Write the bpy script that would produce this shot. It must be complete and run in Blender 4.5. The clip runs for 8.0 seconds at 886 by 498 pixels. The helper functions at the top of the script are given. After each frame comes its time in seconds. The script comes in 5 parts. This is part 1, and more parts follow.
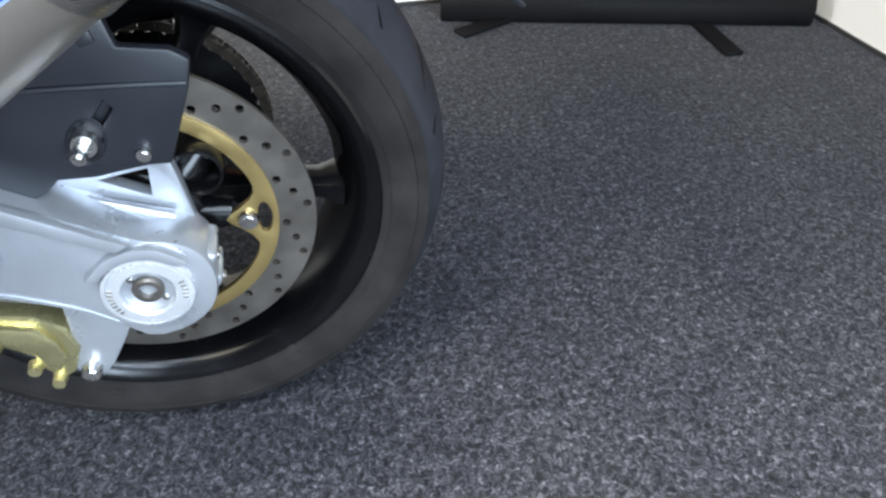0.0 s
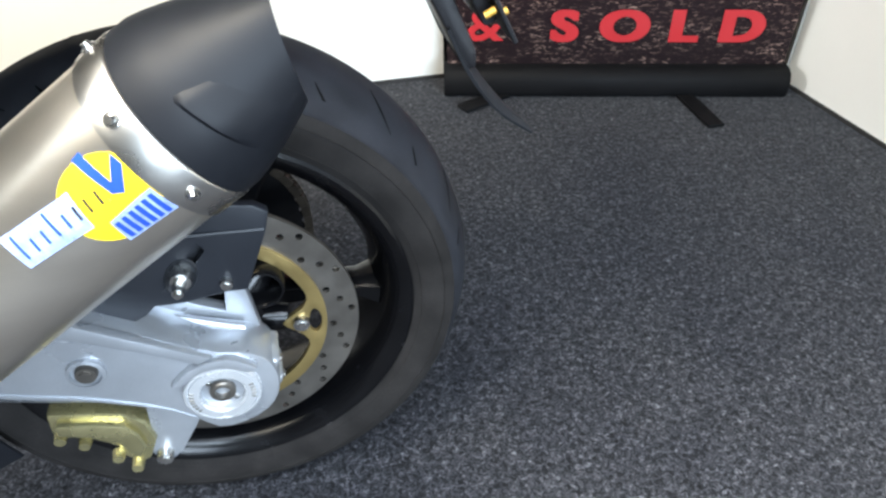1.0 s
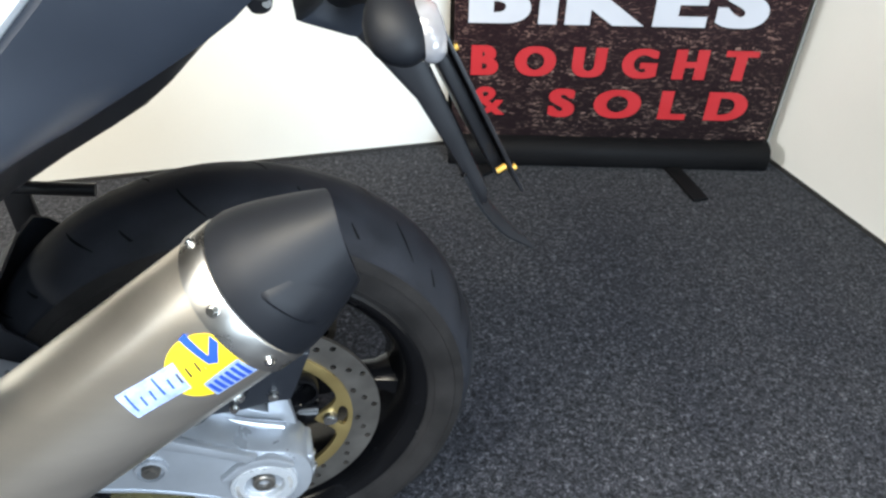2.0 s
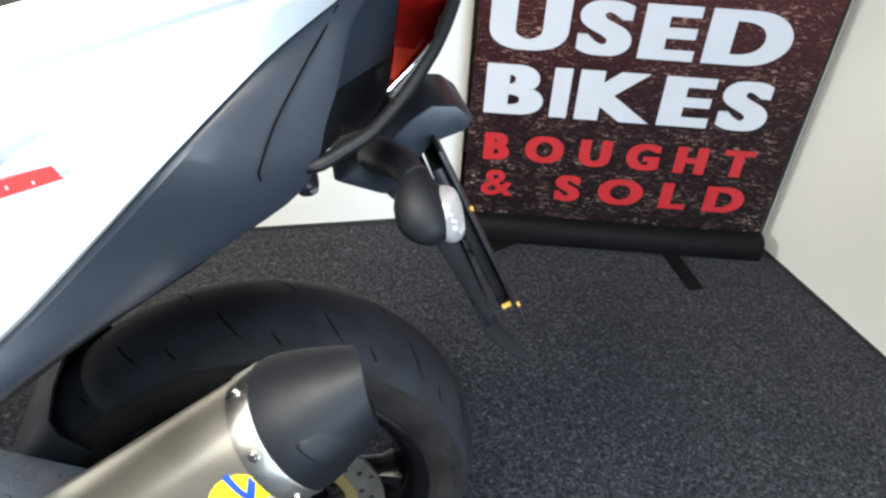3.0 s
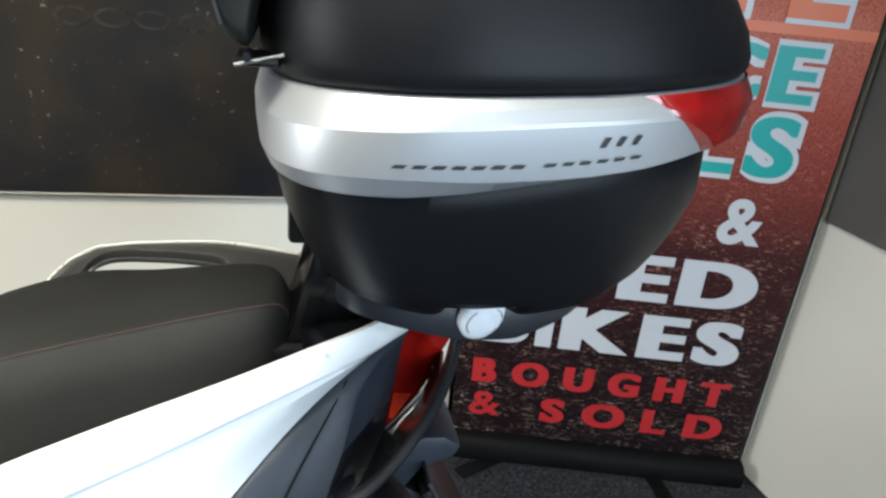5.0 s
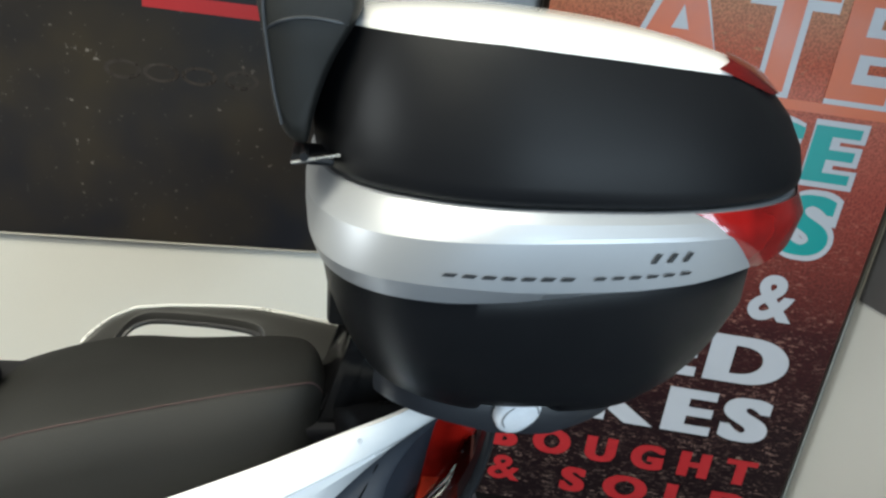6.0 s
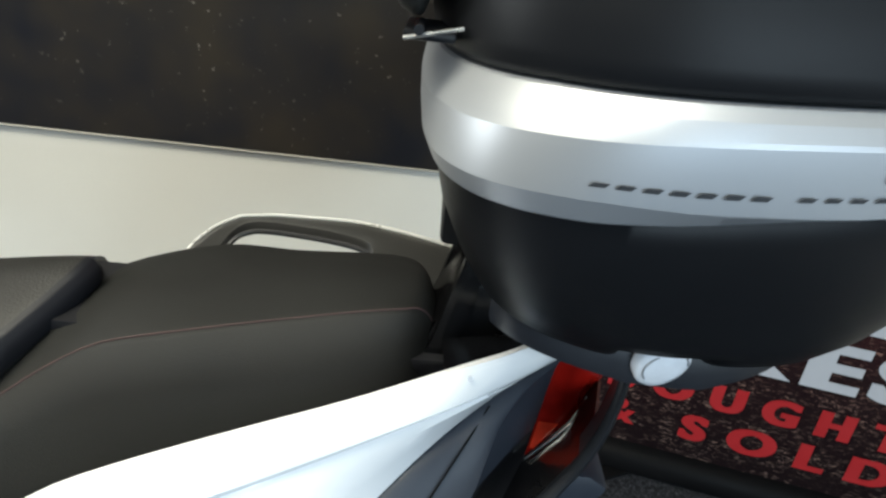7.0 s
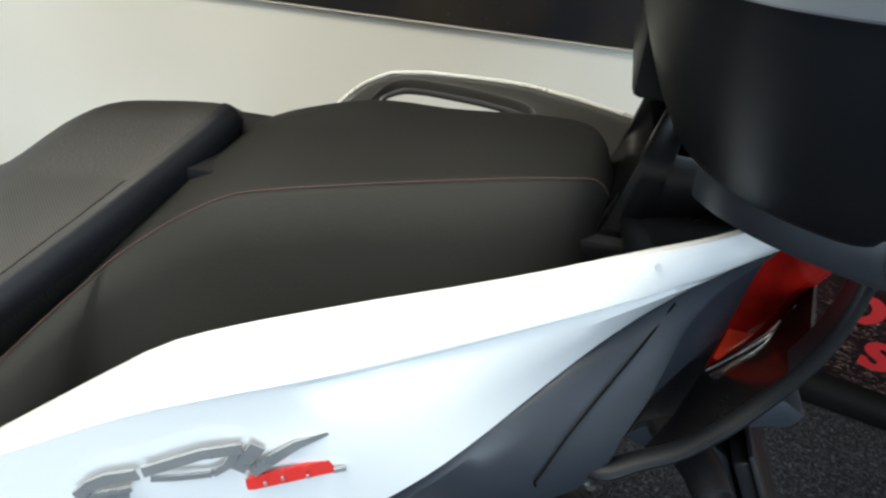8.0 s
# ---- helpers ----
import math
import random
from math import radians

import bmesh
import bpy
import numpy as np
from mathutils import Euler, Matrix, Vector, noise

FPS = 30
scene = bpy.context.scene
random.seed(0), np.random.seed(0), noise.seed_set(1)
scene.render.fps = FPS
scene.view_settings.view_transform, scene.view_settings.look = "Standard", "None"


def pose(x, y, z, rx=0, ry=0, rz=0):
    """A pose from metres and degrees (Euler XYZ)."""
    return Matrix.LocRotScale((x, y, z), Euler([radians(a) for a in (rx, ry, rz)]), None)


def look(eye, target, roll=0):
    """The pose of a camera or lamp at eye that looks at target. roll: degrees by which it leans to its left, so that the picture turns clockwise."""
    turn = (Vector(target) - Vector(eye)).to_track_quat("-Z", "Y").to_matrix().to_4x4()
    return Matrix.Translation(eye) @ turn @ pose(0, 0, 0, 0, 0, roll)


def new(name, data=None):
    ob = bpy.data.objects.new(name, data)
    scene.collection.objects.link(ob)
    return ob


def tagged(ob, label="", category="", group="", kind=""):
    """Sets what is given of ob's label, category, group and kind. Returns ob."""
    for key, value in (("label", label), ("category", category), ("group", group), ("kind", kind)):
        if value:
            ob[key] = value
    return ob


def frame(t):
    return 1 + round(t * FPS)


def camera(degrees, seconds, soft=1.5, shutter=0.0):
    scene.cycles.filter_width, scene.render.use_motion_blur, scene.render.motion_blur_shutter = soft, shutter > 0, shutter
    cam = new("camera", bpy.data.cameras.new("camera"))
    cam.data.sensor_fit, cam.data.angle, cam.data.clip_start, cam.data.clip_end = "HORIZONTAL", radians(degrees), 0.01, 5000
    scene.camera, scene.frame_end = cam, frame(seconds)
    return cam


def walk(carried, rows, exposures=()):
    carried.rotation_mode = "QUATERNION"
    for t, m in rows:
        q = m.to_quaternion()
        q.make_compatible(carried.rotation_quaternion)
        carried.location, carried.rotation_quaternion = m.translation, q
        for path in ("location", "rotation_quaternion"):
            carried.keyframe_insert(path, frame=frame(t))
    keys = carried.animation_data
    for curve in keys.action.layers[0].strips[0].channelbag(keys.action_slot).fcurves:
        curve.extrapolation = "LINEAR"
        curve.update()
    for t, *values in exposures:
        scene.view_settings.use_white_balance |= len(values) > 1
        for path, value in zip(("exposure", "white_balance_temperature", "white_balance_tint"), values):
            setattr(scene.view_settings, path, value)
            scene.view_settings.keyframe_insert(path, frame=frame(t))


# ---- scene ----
cam = camera(64.0, 8.0, soft=2.5)
PATH = [
    (0, (0.232, -0.375, 0.673), (0.19, 1.11, -0.665), 0.1),
    (0.5, (0.213, -0.397, 0.72), (0.172, 1.118, -0.585), 0.7),
    (1, (0.202, -0.41, 0.793), (0.178, 1.132, -0.48), -0.3),
    (1.5, (0.187, -0.422, 0.868), (0.178, 1.137, -0.385), -0.1),
    (3, (0.164, -0.433, 1.077), (0.148, 1.192, -0.089), 4.0),
    (3.2, (0.159, -0.4285, 1.1026), (0.1423, 0.883, 0.1863), 3.4),
    (3.5, (0.154, -0.432, 1.132), (0.134, 1.225, 0.011), 3.3),
    (4, (0.153, -0.439, 1.192), (0.134, 1.249, 0.118), 5.5),
    (4.5, (0.153, -0.425, 1.242), (0.137, 1.319, 0.262), 5.6),
    (5, (0.147, -0.421, 1.291), (0.119, 1.408, 0.483), 5.8),
    (5.2, (0.141, -0.418, 1.307), (0.108, 1.433, 0.551), 6.4),
    (6.3, (0.119, -0.395, 1.328), (-0.024, 1.472, 0.623), 7.9),
    (6.5, (0.116, -0.376, 1.319), (-0.071, 1.473, 0.58), 7.7),
    (6.7, (0.1145, -0.359, 1.3055), (-0.1565, 1.4495, 0.4955), 6.9),
    (7, (0.108, -0.324, 1.278), (-0.275, 1.409, 0.355), 6.9),
    (7.2, (0.1055, -0.303, 1.2625), (-0.352, 1.377, 0.28), 6.3),
    (7.5, (0.097, -0.278, 1.238), (-0.470, 1.316, 0.172), 5.5),
    (8, (0.073, -0.260, 1.204), (-0.607, 1.191, 0.007), 3.9),
]
walk(cam, [(t, look(eye, target, roll)) for t, eye, target, roll in PATH],
     exposures=[(0, 0.95, 6350, 10), (1.5, 0.75, 6400, 8), (3.0, 0.5, 6400, 8), (3.5, 0.42, 6400, 8), (4.0, 0.12, 6400, 8), (4.5, -0.07, 6400, 8), (5.0, -0.1, 6400, 5), (6.5, -0.35, 6400, 3), (8.0, -0.4, 6450, 4)])


# ---- world, light ----
world = bpy.data.worlds.new("world")
scene.world = world
world.use_nodes = True
world.node_tree.nodes["Background"].inputs[0].default_value = (0.55, 0.62, 0.75, 1)
world.node_tree.nodes["Background"].inputs[1].default_value = 0.15


def area_lamp(name, eye, target, sx, sy, watts, color):
    data = bpy.data.lights.new(name, "AREA")
    data.shape, data.size, data.size_y, data.energy, data.color = "RECTANGLE", sx, sy, watts, color
    ob = new(name, data)
    ob.matrix_world = look(eye, target)
    return ob


WARM, COOL = (1.0, 0.92, 0.78), (0.70, 0.84, 1.0)
for eye, watts, tone, open_ in (((-0.75, -0.35, 2.62), 53, WARM, 110), ((-1.2, -1.7, 2.62), 30, WARM, 150), ((0.35, -1.25, 2.62), 36, (0.78, 0.88, 1.0), 84), ((1.5, -2.3, 2.62), 60, COOL, 150)):
    lamp = area_lamp("ceiling_lamp", eye, (eye[0], eye[1], 0), 1.8, 0.6, watts, tone)
    lamp.data.spread = radians(open_)
area_lamp("window_lamp", (2.5, -3.85, 1.45), (0.5, 0, 0.8), 2.6, 1.5, 195, COOL)
# added fill from the left, chiefly to brighten the right display wall
area_lamp("side_fill_lamp", (-4.3, -0.75, 1.5), (0.6, 0.2, 0.9), 1.2, 1.2, 85, (0.96, 0.97, 1.0))


# ---- materials ----
def nodes(name):
    m = bpy.data.materials.new(name)
    m.use_nodes = True
    t = m.node_tree
    return m, t, t.nodes["Principled BSDF"]


def link(t, a, b):
    t.links.new(a, b)


def tex(t, kind, scale, detail=3.0, stretch=(1, 1, 1), rough=0.55):
    co = t.nodes.new("ShaderNodeTexCoord")
    mp = t.nodes.new("ShaderNodeMapping")
    mp.inputs["Scale"].default_value = stretch
    link(t, co.outputs["Object"], mp.inputs["Vector"])
    n = t.nodes.new(kind)
    n.inputs["Scale"].default_value = scale
    if kind == "ShaderNodeTexNoise":
        n.inputs["Detail"].default_value = detail
        n.inputs["Roughness"].default_value = rough
    link(t, mp.outputs["Vector"], n.inputs["Vector"])
    return n


def ramp(t, src, stops, interp="LINEAR"):
    r = t.nodes.new("ShaderNodeValToRGB")
    r.color_ramp.interpolation = interp
    while len(r.color_ramp.elements) < len(stops):
        r.color_ramp.elements.new(0.5)
    for e, (p, c) in zip(r.color_ramp.elements, stops):
        e.position, e.color = p, (*c, 1)
    link(t, src, r.inputs["Fac"])
    return r


def mixc(t, kind, fac, a, b):
    m = t.nodes.new("ShaderNodeMix")
    m.data_type, m.blend_type = "RGBA", kind
    for v, i in ((fac, 0), (a, 6), (b, 7)):
        if hasattr(v, "is_linked"):
            link(t, v, m.inputs[i])
        else:
            m.inputs[i].default_value = v if i == 0 else (*v, 1)
    return m.outputs[2]


def bump(t, b, src, strength, dist=0.001):
    n = t.nodes.new("ShaderNodeBump")
    n.inputs["Strength"].default_value, n.inputs["Distance"].default_value = strength, dist
    link(t, src, n.inputs["Height"])
    link(t, n.outputs["Normal"], b.inputs["Normal"])


def mat(name, color, rough=0.5, metal=0.0, var=0.12, scale=14, grain=500, relief=0.15, coat=0.0, rvar=0.08, stretch=(1, 1, 1), spec=0.5):
    """A surface with two scales of variation: broad patches of wear and fine grain."""
    m, t, b = nodes(name)
    big = tex(t, "ShaderNodeTexNoise", scale, 4, stretch)
    fine = tex(t, "ShaderNodeTexNoise", grain, 2, stretch)
    lo, hi = [max(0, c * (1 - var)) for c in color], [min(1, c * (1 + var)) for c in color]
    c1 = ramp(t, big.outputs["Fac"], [(0.3, lo), (0.7, hi)]).outputs[0]
    c2 = ramp(t, fine.outputs["Fac"], [(0.3, (1 - var / 2,) * 3), (0.7, (1, 1, 1))]).outputs[0]
    link(t, mixc(t, "MULTIPLY", 1.0, c1, c2), b.inputs["Base Color"])
    rr = ramp(t, big.outputs["Fac"], [(0.25, (max(0.02, rough - rvar),) * 3), (0.75, (min(1, rough + rvar),) * 3)])
    link(t, rr.outputs[0], b.inputs["Roughness"])
    b.inputs["Metallic"].default_value = metal
    b.inputs["Coat Weight"].default_value = coat
    b.inputs["Coat Roughness"].default_value = 0.06
    b.inputs["Specular IOR Level"].default_value = spec
    if relief:
        bump(t, b, fine.outputs["Fac"], relief)
    return m


def carpet_mat():
    m, t, b = nodes("carpet_pile")
    fleck = tex(t, "ShaderNodeTexNoise", 135, 7, rough=0.80)
    fleck.inputs["Distortion"].default_value = 0.9
    clump = tex(t, "ShaderNodeTexNoise", 48, 4, rough=0.65)
    broad = tex(t, "ShaderNodeTexNoise", 4.5, 5)
    c = ramp(t, fleck.outputs["Fac"], [(0.34, (0.0035, 0.0035, 0.0043)), (0.47, (0.0145, 0.015, 0.0175)), (0.58, (0.053, 0.055, 0.063)), (0.69, (0.20, 0.205, 0.225))]).outputs[0]
    d = ramp(t, clump.outputs["Fac"], [(0.34, (0.68, 0.68, 0.69)), (0.66, (1.18, 1.18, 1.18))]).outputs[0]
    e = ramp(t, broad.outputs["Fac"], [(0.3, (0.80, 0.80, 0.83)), (0.7, (1.12, 1.10, 1.06))]).outputs[0]
    link(t, mixc(t, "MULTIPLY", 1.0, mixc(t, "MULTIPLY", 1.0, c, d), e), b.inputs["Base Color"])
    b.inputs["Roughness"].default_value = 0.95
    b.inputs["Specular IOR Level"].default_value = 0.05
    b.inputs["Sheen Weight"].default_value = 0.12
    b.inputs["Sheen Roughness"].default_value = 0.45
    bump(t, b, fleck.outputs["Fac"], 0.35, 0.0025)
    return m


def banner_mat():
    """Printed sheet: dark maroon with pale flecks below, fading to red and orange with soft yellow fields above."""
    m, t, b = nodes("banner_print")
    co = t.nodes.new("ShaderNodeTexCoord")
    sep = t.nodes.new("ShaderNodeSeparateXYZ")
    link(t, co.outputs["Object"], sep.inputs[0])
    half = t.nodes.new("ShaderNodeMath")
    half.operation, half.inputs[1].default_value = "MULTIPLY", 0.5
    link(t, sep.outputs["Z"], half.inputs[0])
    base = ramp(t, half.outputs[0], [(0.05, (0.012, 0.006, 0.007)), (0.2, (0.017, 0.0055, 0.0068)), (0.33, (0.052, 0.009, 0.0095)), (0.5, (0.40, 0.07, 0.045)), (0.6, (0.62, 0.16, 0.10)), (0.63, (0.55, 0.10, 0.04)), (0.7, (0.62, 0.30, 0.16))]).outputs[0]
    flk = ramp(t, half.outputs[0], [(0.05, (0.40, 0.27, 0.22)), (0.3, (0.42, 0.22, 0.17)), (0.5, (0.50, 0.12, 0.08)), (0.7, (0.66, 0.36, 0.16))]).outputs[0]
    n1 = tex(t, "ShaderNodeTexNoise", 118, 3, (0.45, 1, 1.5), 0.66)
    n1.inputs["Distortion"].default_value = 1.1
    n2 = tex(t, "ShaderNodeTexNoise", 9, 2, (1, 1, 2))
    k = ramp(t, n1.outputs["Fac"], [(0.555, (0, 0, 0)), (0.645, (1, 1, 1))]).outputs[0]
    k2 = ramp(t, n2.outputs["Fac"], [(0.38, (0.12, 0.12, 0.12)), (0.66, (1, 1, 1))]).outputs[0]
    n3 = tex(t, "ShaderNodeTexNoise", 210, 2)
    k3 = ramp(t, n3.outputs["Fac"], [(0.35, (0.55, 0.55, 0.55)), (0.6, (1, 1, 1))]).outputs[0]
    link(t, mixc(t, "MULTIPLY", 1.0, mixc(t, "MIX", mixc(t, "MULTIPLY", 1.0, k, k2), base, flk), k3), b.inputs["Base Color"])
    b.inputs["Roughness"].default_value = 0.42
    b.inputs["Specular IOR Level"].default_value = 0.2
    return m


def poster_mat():
    m, t, b = nodes("dark_poster")
    n1 = tex(t, "ShaderNodeTexNoise", 62, 3, (1, 1, 1), 0.65)
    n2 = tex(t, "ShaderNodeTexNoise", 3.2, 3)
    spots = ramp(t, n1.outputs["Fac"], [(0.66, (0, 0, 0)), (0.71, (1, 1, 1))]).outputs[0]
    where = ramp(t, n2.outputs["Fac"], [(0.40, (0, 0, 0)), (0.58, (1, 1, 1))]).outputs[0]
    tone = ramp(t, n2.outputs["Fac"], [(0.35, (0.014, 0.0145, 0.019)), (0.7, (0.042, 0.033, 0.022))]).outputs[0]
    link(t, mixc(t, "MIX", mixc(t, "MULTIPLY", 1.0, spots, where), tone, (0.17, 0.15, 0.13)), b.inputs["Base Color"])
    b.inputs["Roughness"].default_value = 0.28
    return m


def lens_mat(name, color, trans=0.55):
    m, t, b = nodes(name)
    n = tex(t, "ShaderNodeTexNoise", 26, 2)
    dark = [c * 0.5 for c in color]
    link(t, ramp(t, n.outputs["Fac"], [(0.35, dark), (0.65, color)]).outputs[0], b.inputs["Base Color"])
    b.inputs["Roughness"].default_value = 0.14
    b.inputs["Transmission Weight"].default_value = trans
    b.inputs["IOR"].default_value = 1.45
    b.inputs["Coat Weight"].default_value = 0.6
    return m


def tyre_mat():
    m = mat("tyre_rubber", (0.0185, 0.0168, 0.0160), 0.80, var=0.40, scale=20, grain=420, relief=0.2, rvar=0.12, spec=0.10)
    return m


def weave_mat():
    m, t, b = nodes("carbon_weave_vinyl")
    w1 = tex(t, "ShaderNodeTexWave", 190, stretch=(1, 0.8, 1))
    w1.wave_type, w1.bands_direction = "BANDS", "DIAGONAL"
    n = tex(t, "ShaderNodeTexNoise", 30, 3)
    c = ramp(t, w1.outputs["Fac"], [(0.2, (0.011, 0.011, 0.0105)), (0.8, (0.026, 0.026, 0.0245))]).outputs[0]
    d = ramp(t, n.outputs["Fac"], [(0.3, (0.85, 0.85, 0.85)), (0.7, (1, 1, 1))]).outputs[0]
    link(t, mixc(t, "MULTIPLY", 1.0, c, d), b.inputs["Base Color"])
    b.inputs["Roughness"].default_value = 0.5
    b.inputs["Specular IOR Level"].default_value = 0.3
    bump(t, b, w1.outputs["Fac"], 0.2)
    return m


WEAVE = weave_mat()
CARPET, BANNER, POSTER, TYRE = carpet_mat(), banner_mat(), poster_mat(), tyre_mat()
WALL = mat("white_wall_board", (0.80, 0.78, 0.72), 0.42, var=0.03, scale=2.2, grain=240, relief=0.03)
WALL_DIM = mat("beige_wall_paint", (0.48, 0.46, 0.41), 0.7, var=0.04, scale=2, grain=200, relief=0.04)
# unseen far walls and ceiling, darkened to cut fill and side reflections
WALL_FAR = mat("unseen_wall_grey", (0.15, 0.15, 0.145), 0.7, var=0.06, scale=2, grain=200, relief=0.04)
CEIL = mat("ceiling_paint", (0.36, 0.355, 0.34), 0.85, var=0.05, scale=3)
GREY_BOARD = mat("grey_board", (0.105, 0.10, 0.098), 0.45, var=0.15, scale=5, relief=0.05)
WHITE = mat("white_gloss_paint", (0.80, 0.81, 0.82), 0.16, var=0.02, scale=3, grain=900, relief=0.008, coat=0.7, rvar=0.03)
GREY = mat("slate_grey_plastic", (0.028, 0.033, 0.044), 0.38, var=0.12, scale=9, grain=1400, relief=0.06, rvar=0.06, spec=0.35)
BLACK = mat("black_plastic", (0.012, 0.012, 0.014), 0.40, var=0.2, scale=16, grain=900, relief=0.1)
BOXBLK = mat("box_black_plastic", (0.0085, 0.009, 0.0105), 0.39, var=0.10, scale=7, grain=2600, relief=0.10, rvar=0.05, spec=0.13)
GLOSS = mat("gloss_black_paint", (0.008, 0.008, 0.009), 0.22, var=0.3, scale=20, relief=0.03, coat=0.3)
# tyre rubber again, the bluish window sheen on the tread put into its colour
TREAD_SHEEN = mat("tread_rubber_blue_sheen", (0.0175, 0.0185, 0.0225), 0.64, var=0.30, scale=26, grain=600, relief=0.15, rvar=0.12, spec=0.17)
# near-black colour for the shade inside tread grooves and the panel joint
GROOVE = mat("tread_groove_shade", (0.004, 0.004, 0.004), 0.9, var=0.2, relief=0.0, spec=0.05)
SHIELD = mat("heat_shield_plastic", (0.014, 0.016, 0.021), 0.42, var=0.15, scale=14, grain=900, relief=0.08)
RIMBLK = mat("black_wheel_paint", (0.003, 0.003, 0.0035), 0.22, var=0.2, scale=20, relief=0.03, spec=0.28)
# silver badge, whitened in its base colour for the window's reflection
BADGE = mat("badge_silver_lit", (0.80, 0.82, 0.86), 0.34, metal=0.0, var=0.06, scale=60, relief=0.05)
SILVER = mat("silver_paint", (0.40, 0.415, 0.44), 0.42, metal=0.62, var=0.03, scale=3, grain=1500, relief=0.0, rvar=0.03)
ALLOY = mat("cast_alloy", (0.43, 0.45, 0.48), 0.30, metal=0.6, var=0.10, scale=18, grain=700, relief=0.12)
MACHINED = mat("machined_alloy", (0.68, 0.70, 0.72), 0.24, metal=0.6, var=0.06, scale=30, grain=700, relief=0.05)
STEEL = mat("bolt_steel", (0.62, 0.62, 0.60), 0.25, metal=1.0, var=0.15, scale=60, relief=0.1)
TITAN = mat("brushed_titanium", (0.80, 0.735, 0.635), 0.31, metal=0.96, var=0.05, scale=6, grain=420, relief=0.0, stretch=(1, 1, 6), rvar=0.03)
CLAMP = mat("polished_clamp", (0.62, 0.60, 0.56), 0.30, metal=1.0, var=0.05, scale=30, relief=0.04)
CAP = mat("matt_carbon_cap", (0.0085, 0.0095, 0.0122), 0.50, var=0.15, scale=18, grain=1500, relief=0.06, spec=0.19)
GOLD = mat("gold_anodised", (0.43, 0.32, 0.13), 0.34, metal=0.8, var=0.12, scale=25, relief=0.1)
BRASS = mat("gold_caliper", (0.52, 0.47, 0.25), 0.26, metal=0.85, var=0.15, scale=30, relief=0.15)
DISC = mat("ground_steel", (0.19, 0.175, 0.155), 0.36, metal=0.8, var=0.15, scale=40, grain=600, relief=0.15)
CHAIN = mat("greasy_chain", (0.040, 0.031, 0.022), 0.5, metal=0.6, var=0.35, scale=80, relief=0.3)
EDGE = mat("seat_piping", (0.0085, 0.009, 0.012), 0.55, var=0.2, grain=900, relief=0.2, spec=0.25)
SEAT = mat("seat_vinyl", (0.0092, 0.0093, 0.0088), 0.62, var=0.12, scale=10, grain=1300, relief=0.45, rvar=0.06, spec=0.27)
SEAT_TEX = mat("seat_carbon_vinyl", (0.0125, 0.0122, 0.0115), 0.56, var=0.25, scale=12, grain=520, relief=0.6, stretch=(1, 1, 0.3), spec=0.4)
PAD = mat("backrest_vinyl", (0.0125, 0.0127, 0.0118), 0.55, var=0.10, scale=10, grain=1300, relief=0.35, spec=0.3)
STITCH = mat("maroon_thread", (0.042, 0.021, 0.020), 0.8, var=0.3, scale=900, relief=0.3)
RAIL = mat("taupe_satin_paint", (0.032, 0.0315, 0.030), 0.36, metal=0.1, var=0.02, scale=12, relief=0.04, coat=0.5)
# pale colour for the highlight along the grab rail's edge
RAIL_GLINT = mat("rail_edge_highlight", (0.78, 0.77, 0.74), 0.30, metal=0.4, var=0.03, scale=40, relief=0.0)
RED = lens_mat("red_lens", (0.38, 0.010, 0.006), 0.10)
LENS_HOT = lens_mat("red_reflector_cell", (0.95, 0.060, 0.022), 0.05)
REDBOX = lens_mat("red_reflector", (0.30, 0.008, 0.008), 0.15)
DARKRED = lens_mat("dark_red_reflector", (0.14, 0.007, 0.007), 0.10)
CLEAR = lens_mat("clear_lens", (0.52, 0.51, 0.53), 0.45)
BADGE_GREY = mat("badge_satin_chrome", (0.36, 0.37, 0.385), 0.30, metal=0.6, var=0.06, scale=60, relief=0.03)
CHROME = mat("lens_glint_chrome", (0.80, 0.82, 0.85), 0.14, metal=1.0, var=0.04, scale=30, relief=0.02)
BADGE_RED = mat("badge_red", (0.62, 0.035, 0.03), 0.3, var=0.06, relief=0.02)
FLAP = mat("mud_flap_rubber", (0.020, 0.021, 0.024), 0.68, var=0.2, scale=30, relief=0.1, spec=0.2)
INK = mat("dark_print", (0.02, 0.022, 0.026), 0.45, var=0.1, relief=0.0)
YELLOW = mat("sticker_yellow", (0.90, 0.62, 0.02), 0.35, var=0.05, relief=0.02)
BLUE = mat("sticker_blue", (0.02, 0.07, 0.40), 0.35, var=0.1, relief=0.02)
PALE = mat("sticker_pale_blue", (0.30, 0.38, 0.62), 0.35, var=0.25, scale=90, relief=0.02)
BOLT_Y = mat("yellow_bolt", (0.60, 0.34, 0.05), 0.35, metal=0.3, var=0.1, relief=0.05)
LET_WHITE = mat("letter_white", (0.55, 0.555, 0.59), 0.4, var=0.02, relief=0.0)
LET_RED = mat("letter_red", (0.46, 0.022, 0.026), 0.4, var=0.04, relief=0.0)
LET_TEAL = mat("letter_teal", (0.0, 0.34, 0.32), 0.4, var=0.04, relief=0.0)
LET_ORANGE = mat("letter_orange", (0.68, 0.14, 0.04), 0.4, var=0.06, scale=9, relief=0.0)
BANNER_BAR = mat("black_satin_aluminium", (0.0055, 0.0055, 0.006), 0.6, metal=0.0, var=0.15, relief=0.05, spec=0.1)
GHOST = mat("faint_brown_print", (0.045, 0.036, 0.030), 0.3, var=0.3, scale=40, relief=0.0)
SKIRT = mat("dark_skirting", (0.02, 0.019, 0.018), 0.7, var=0.2)


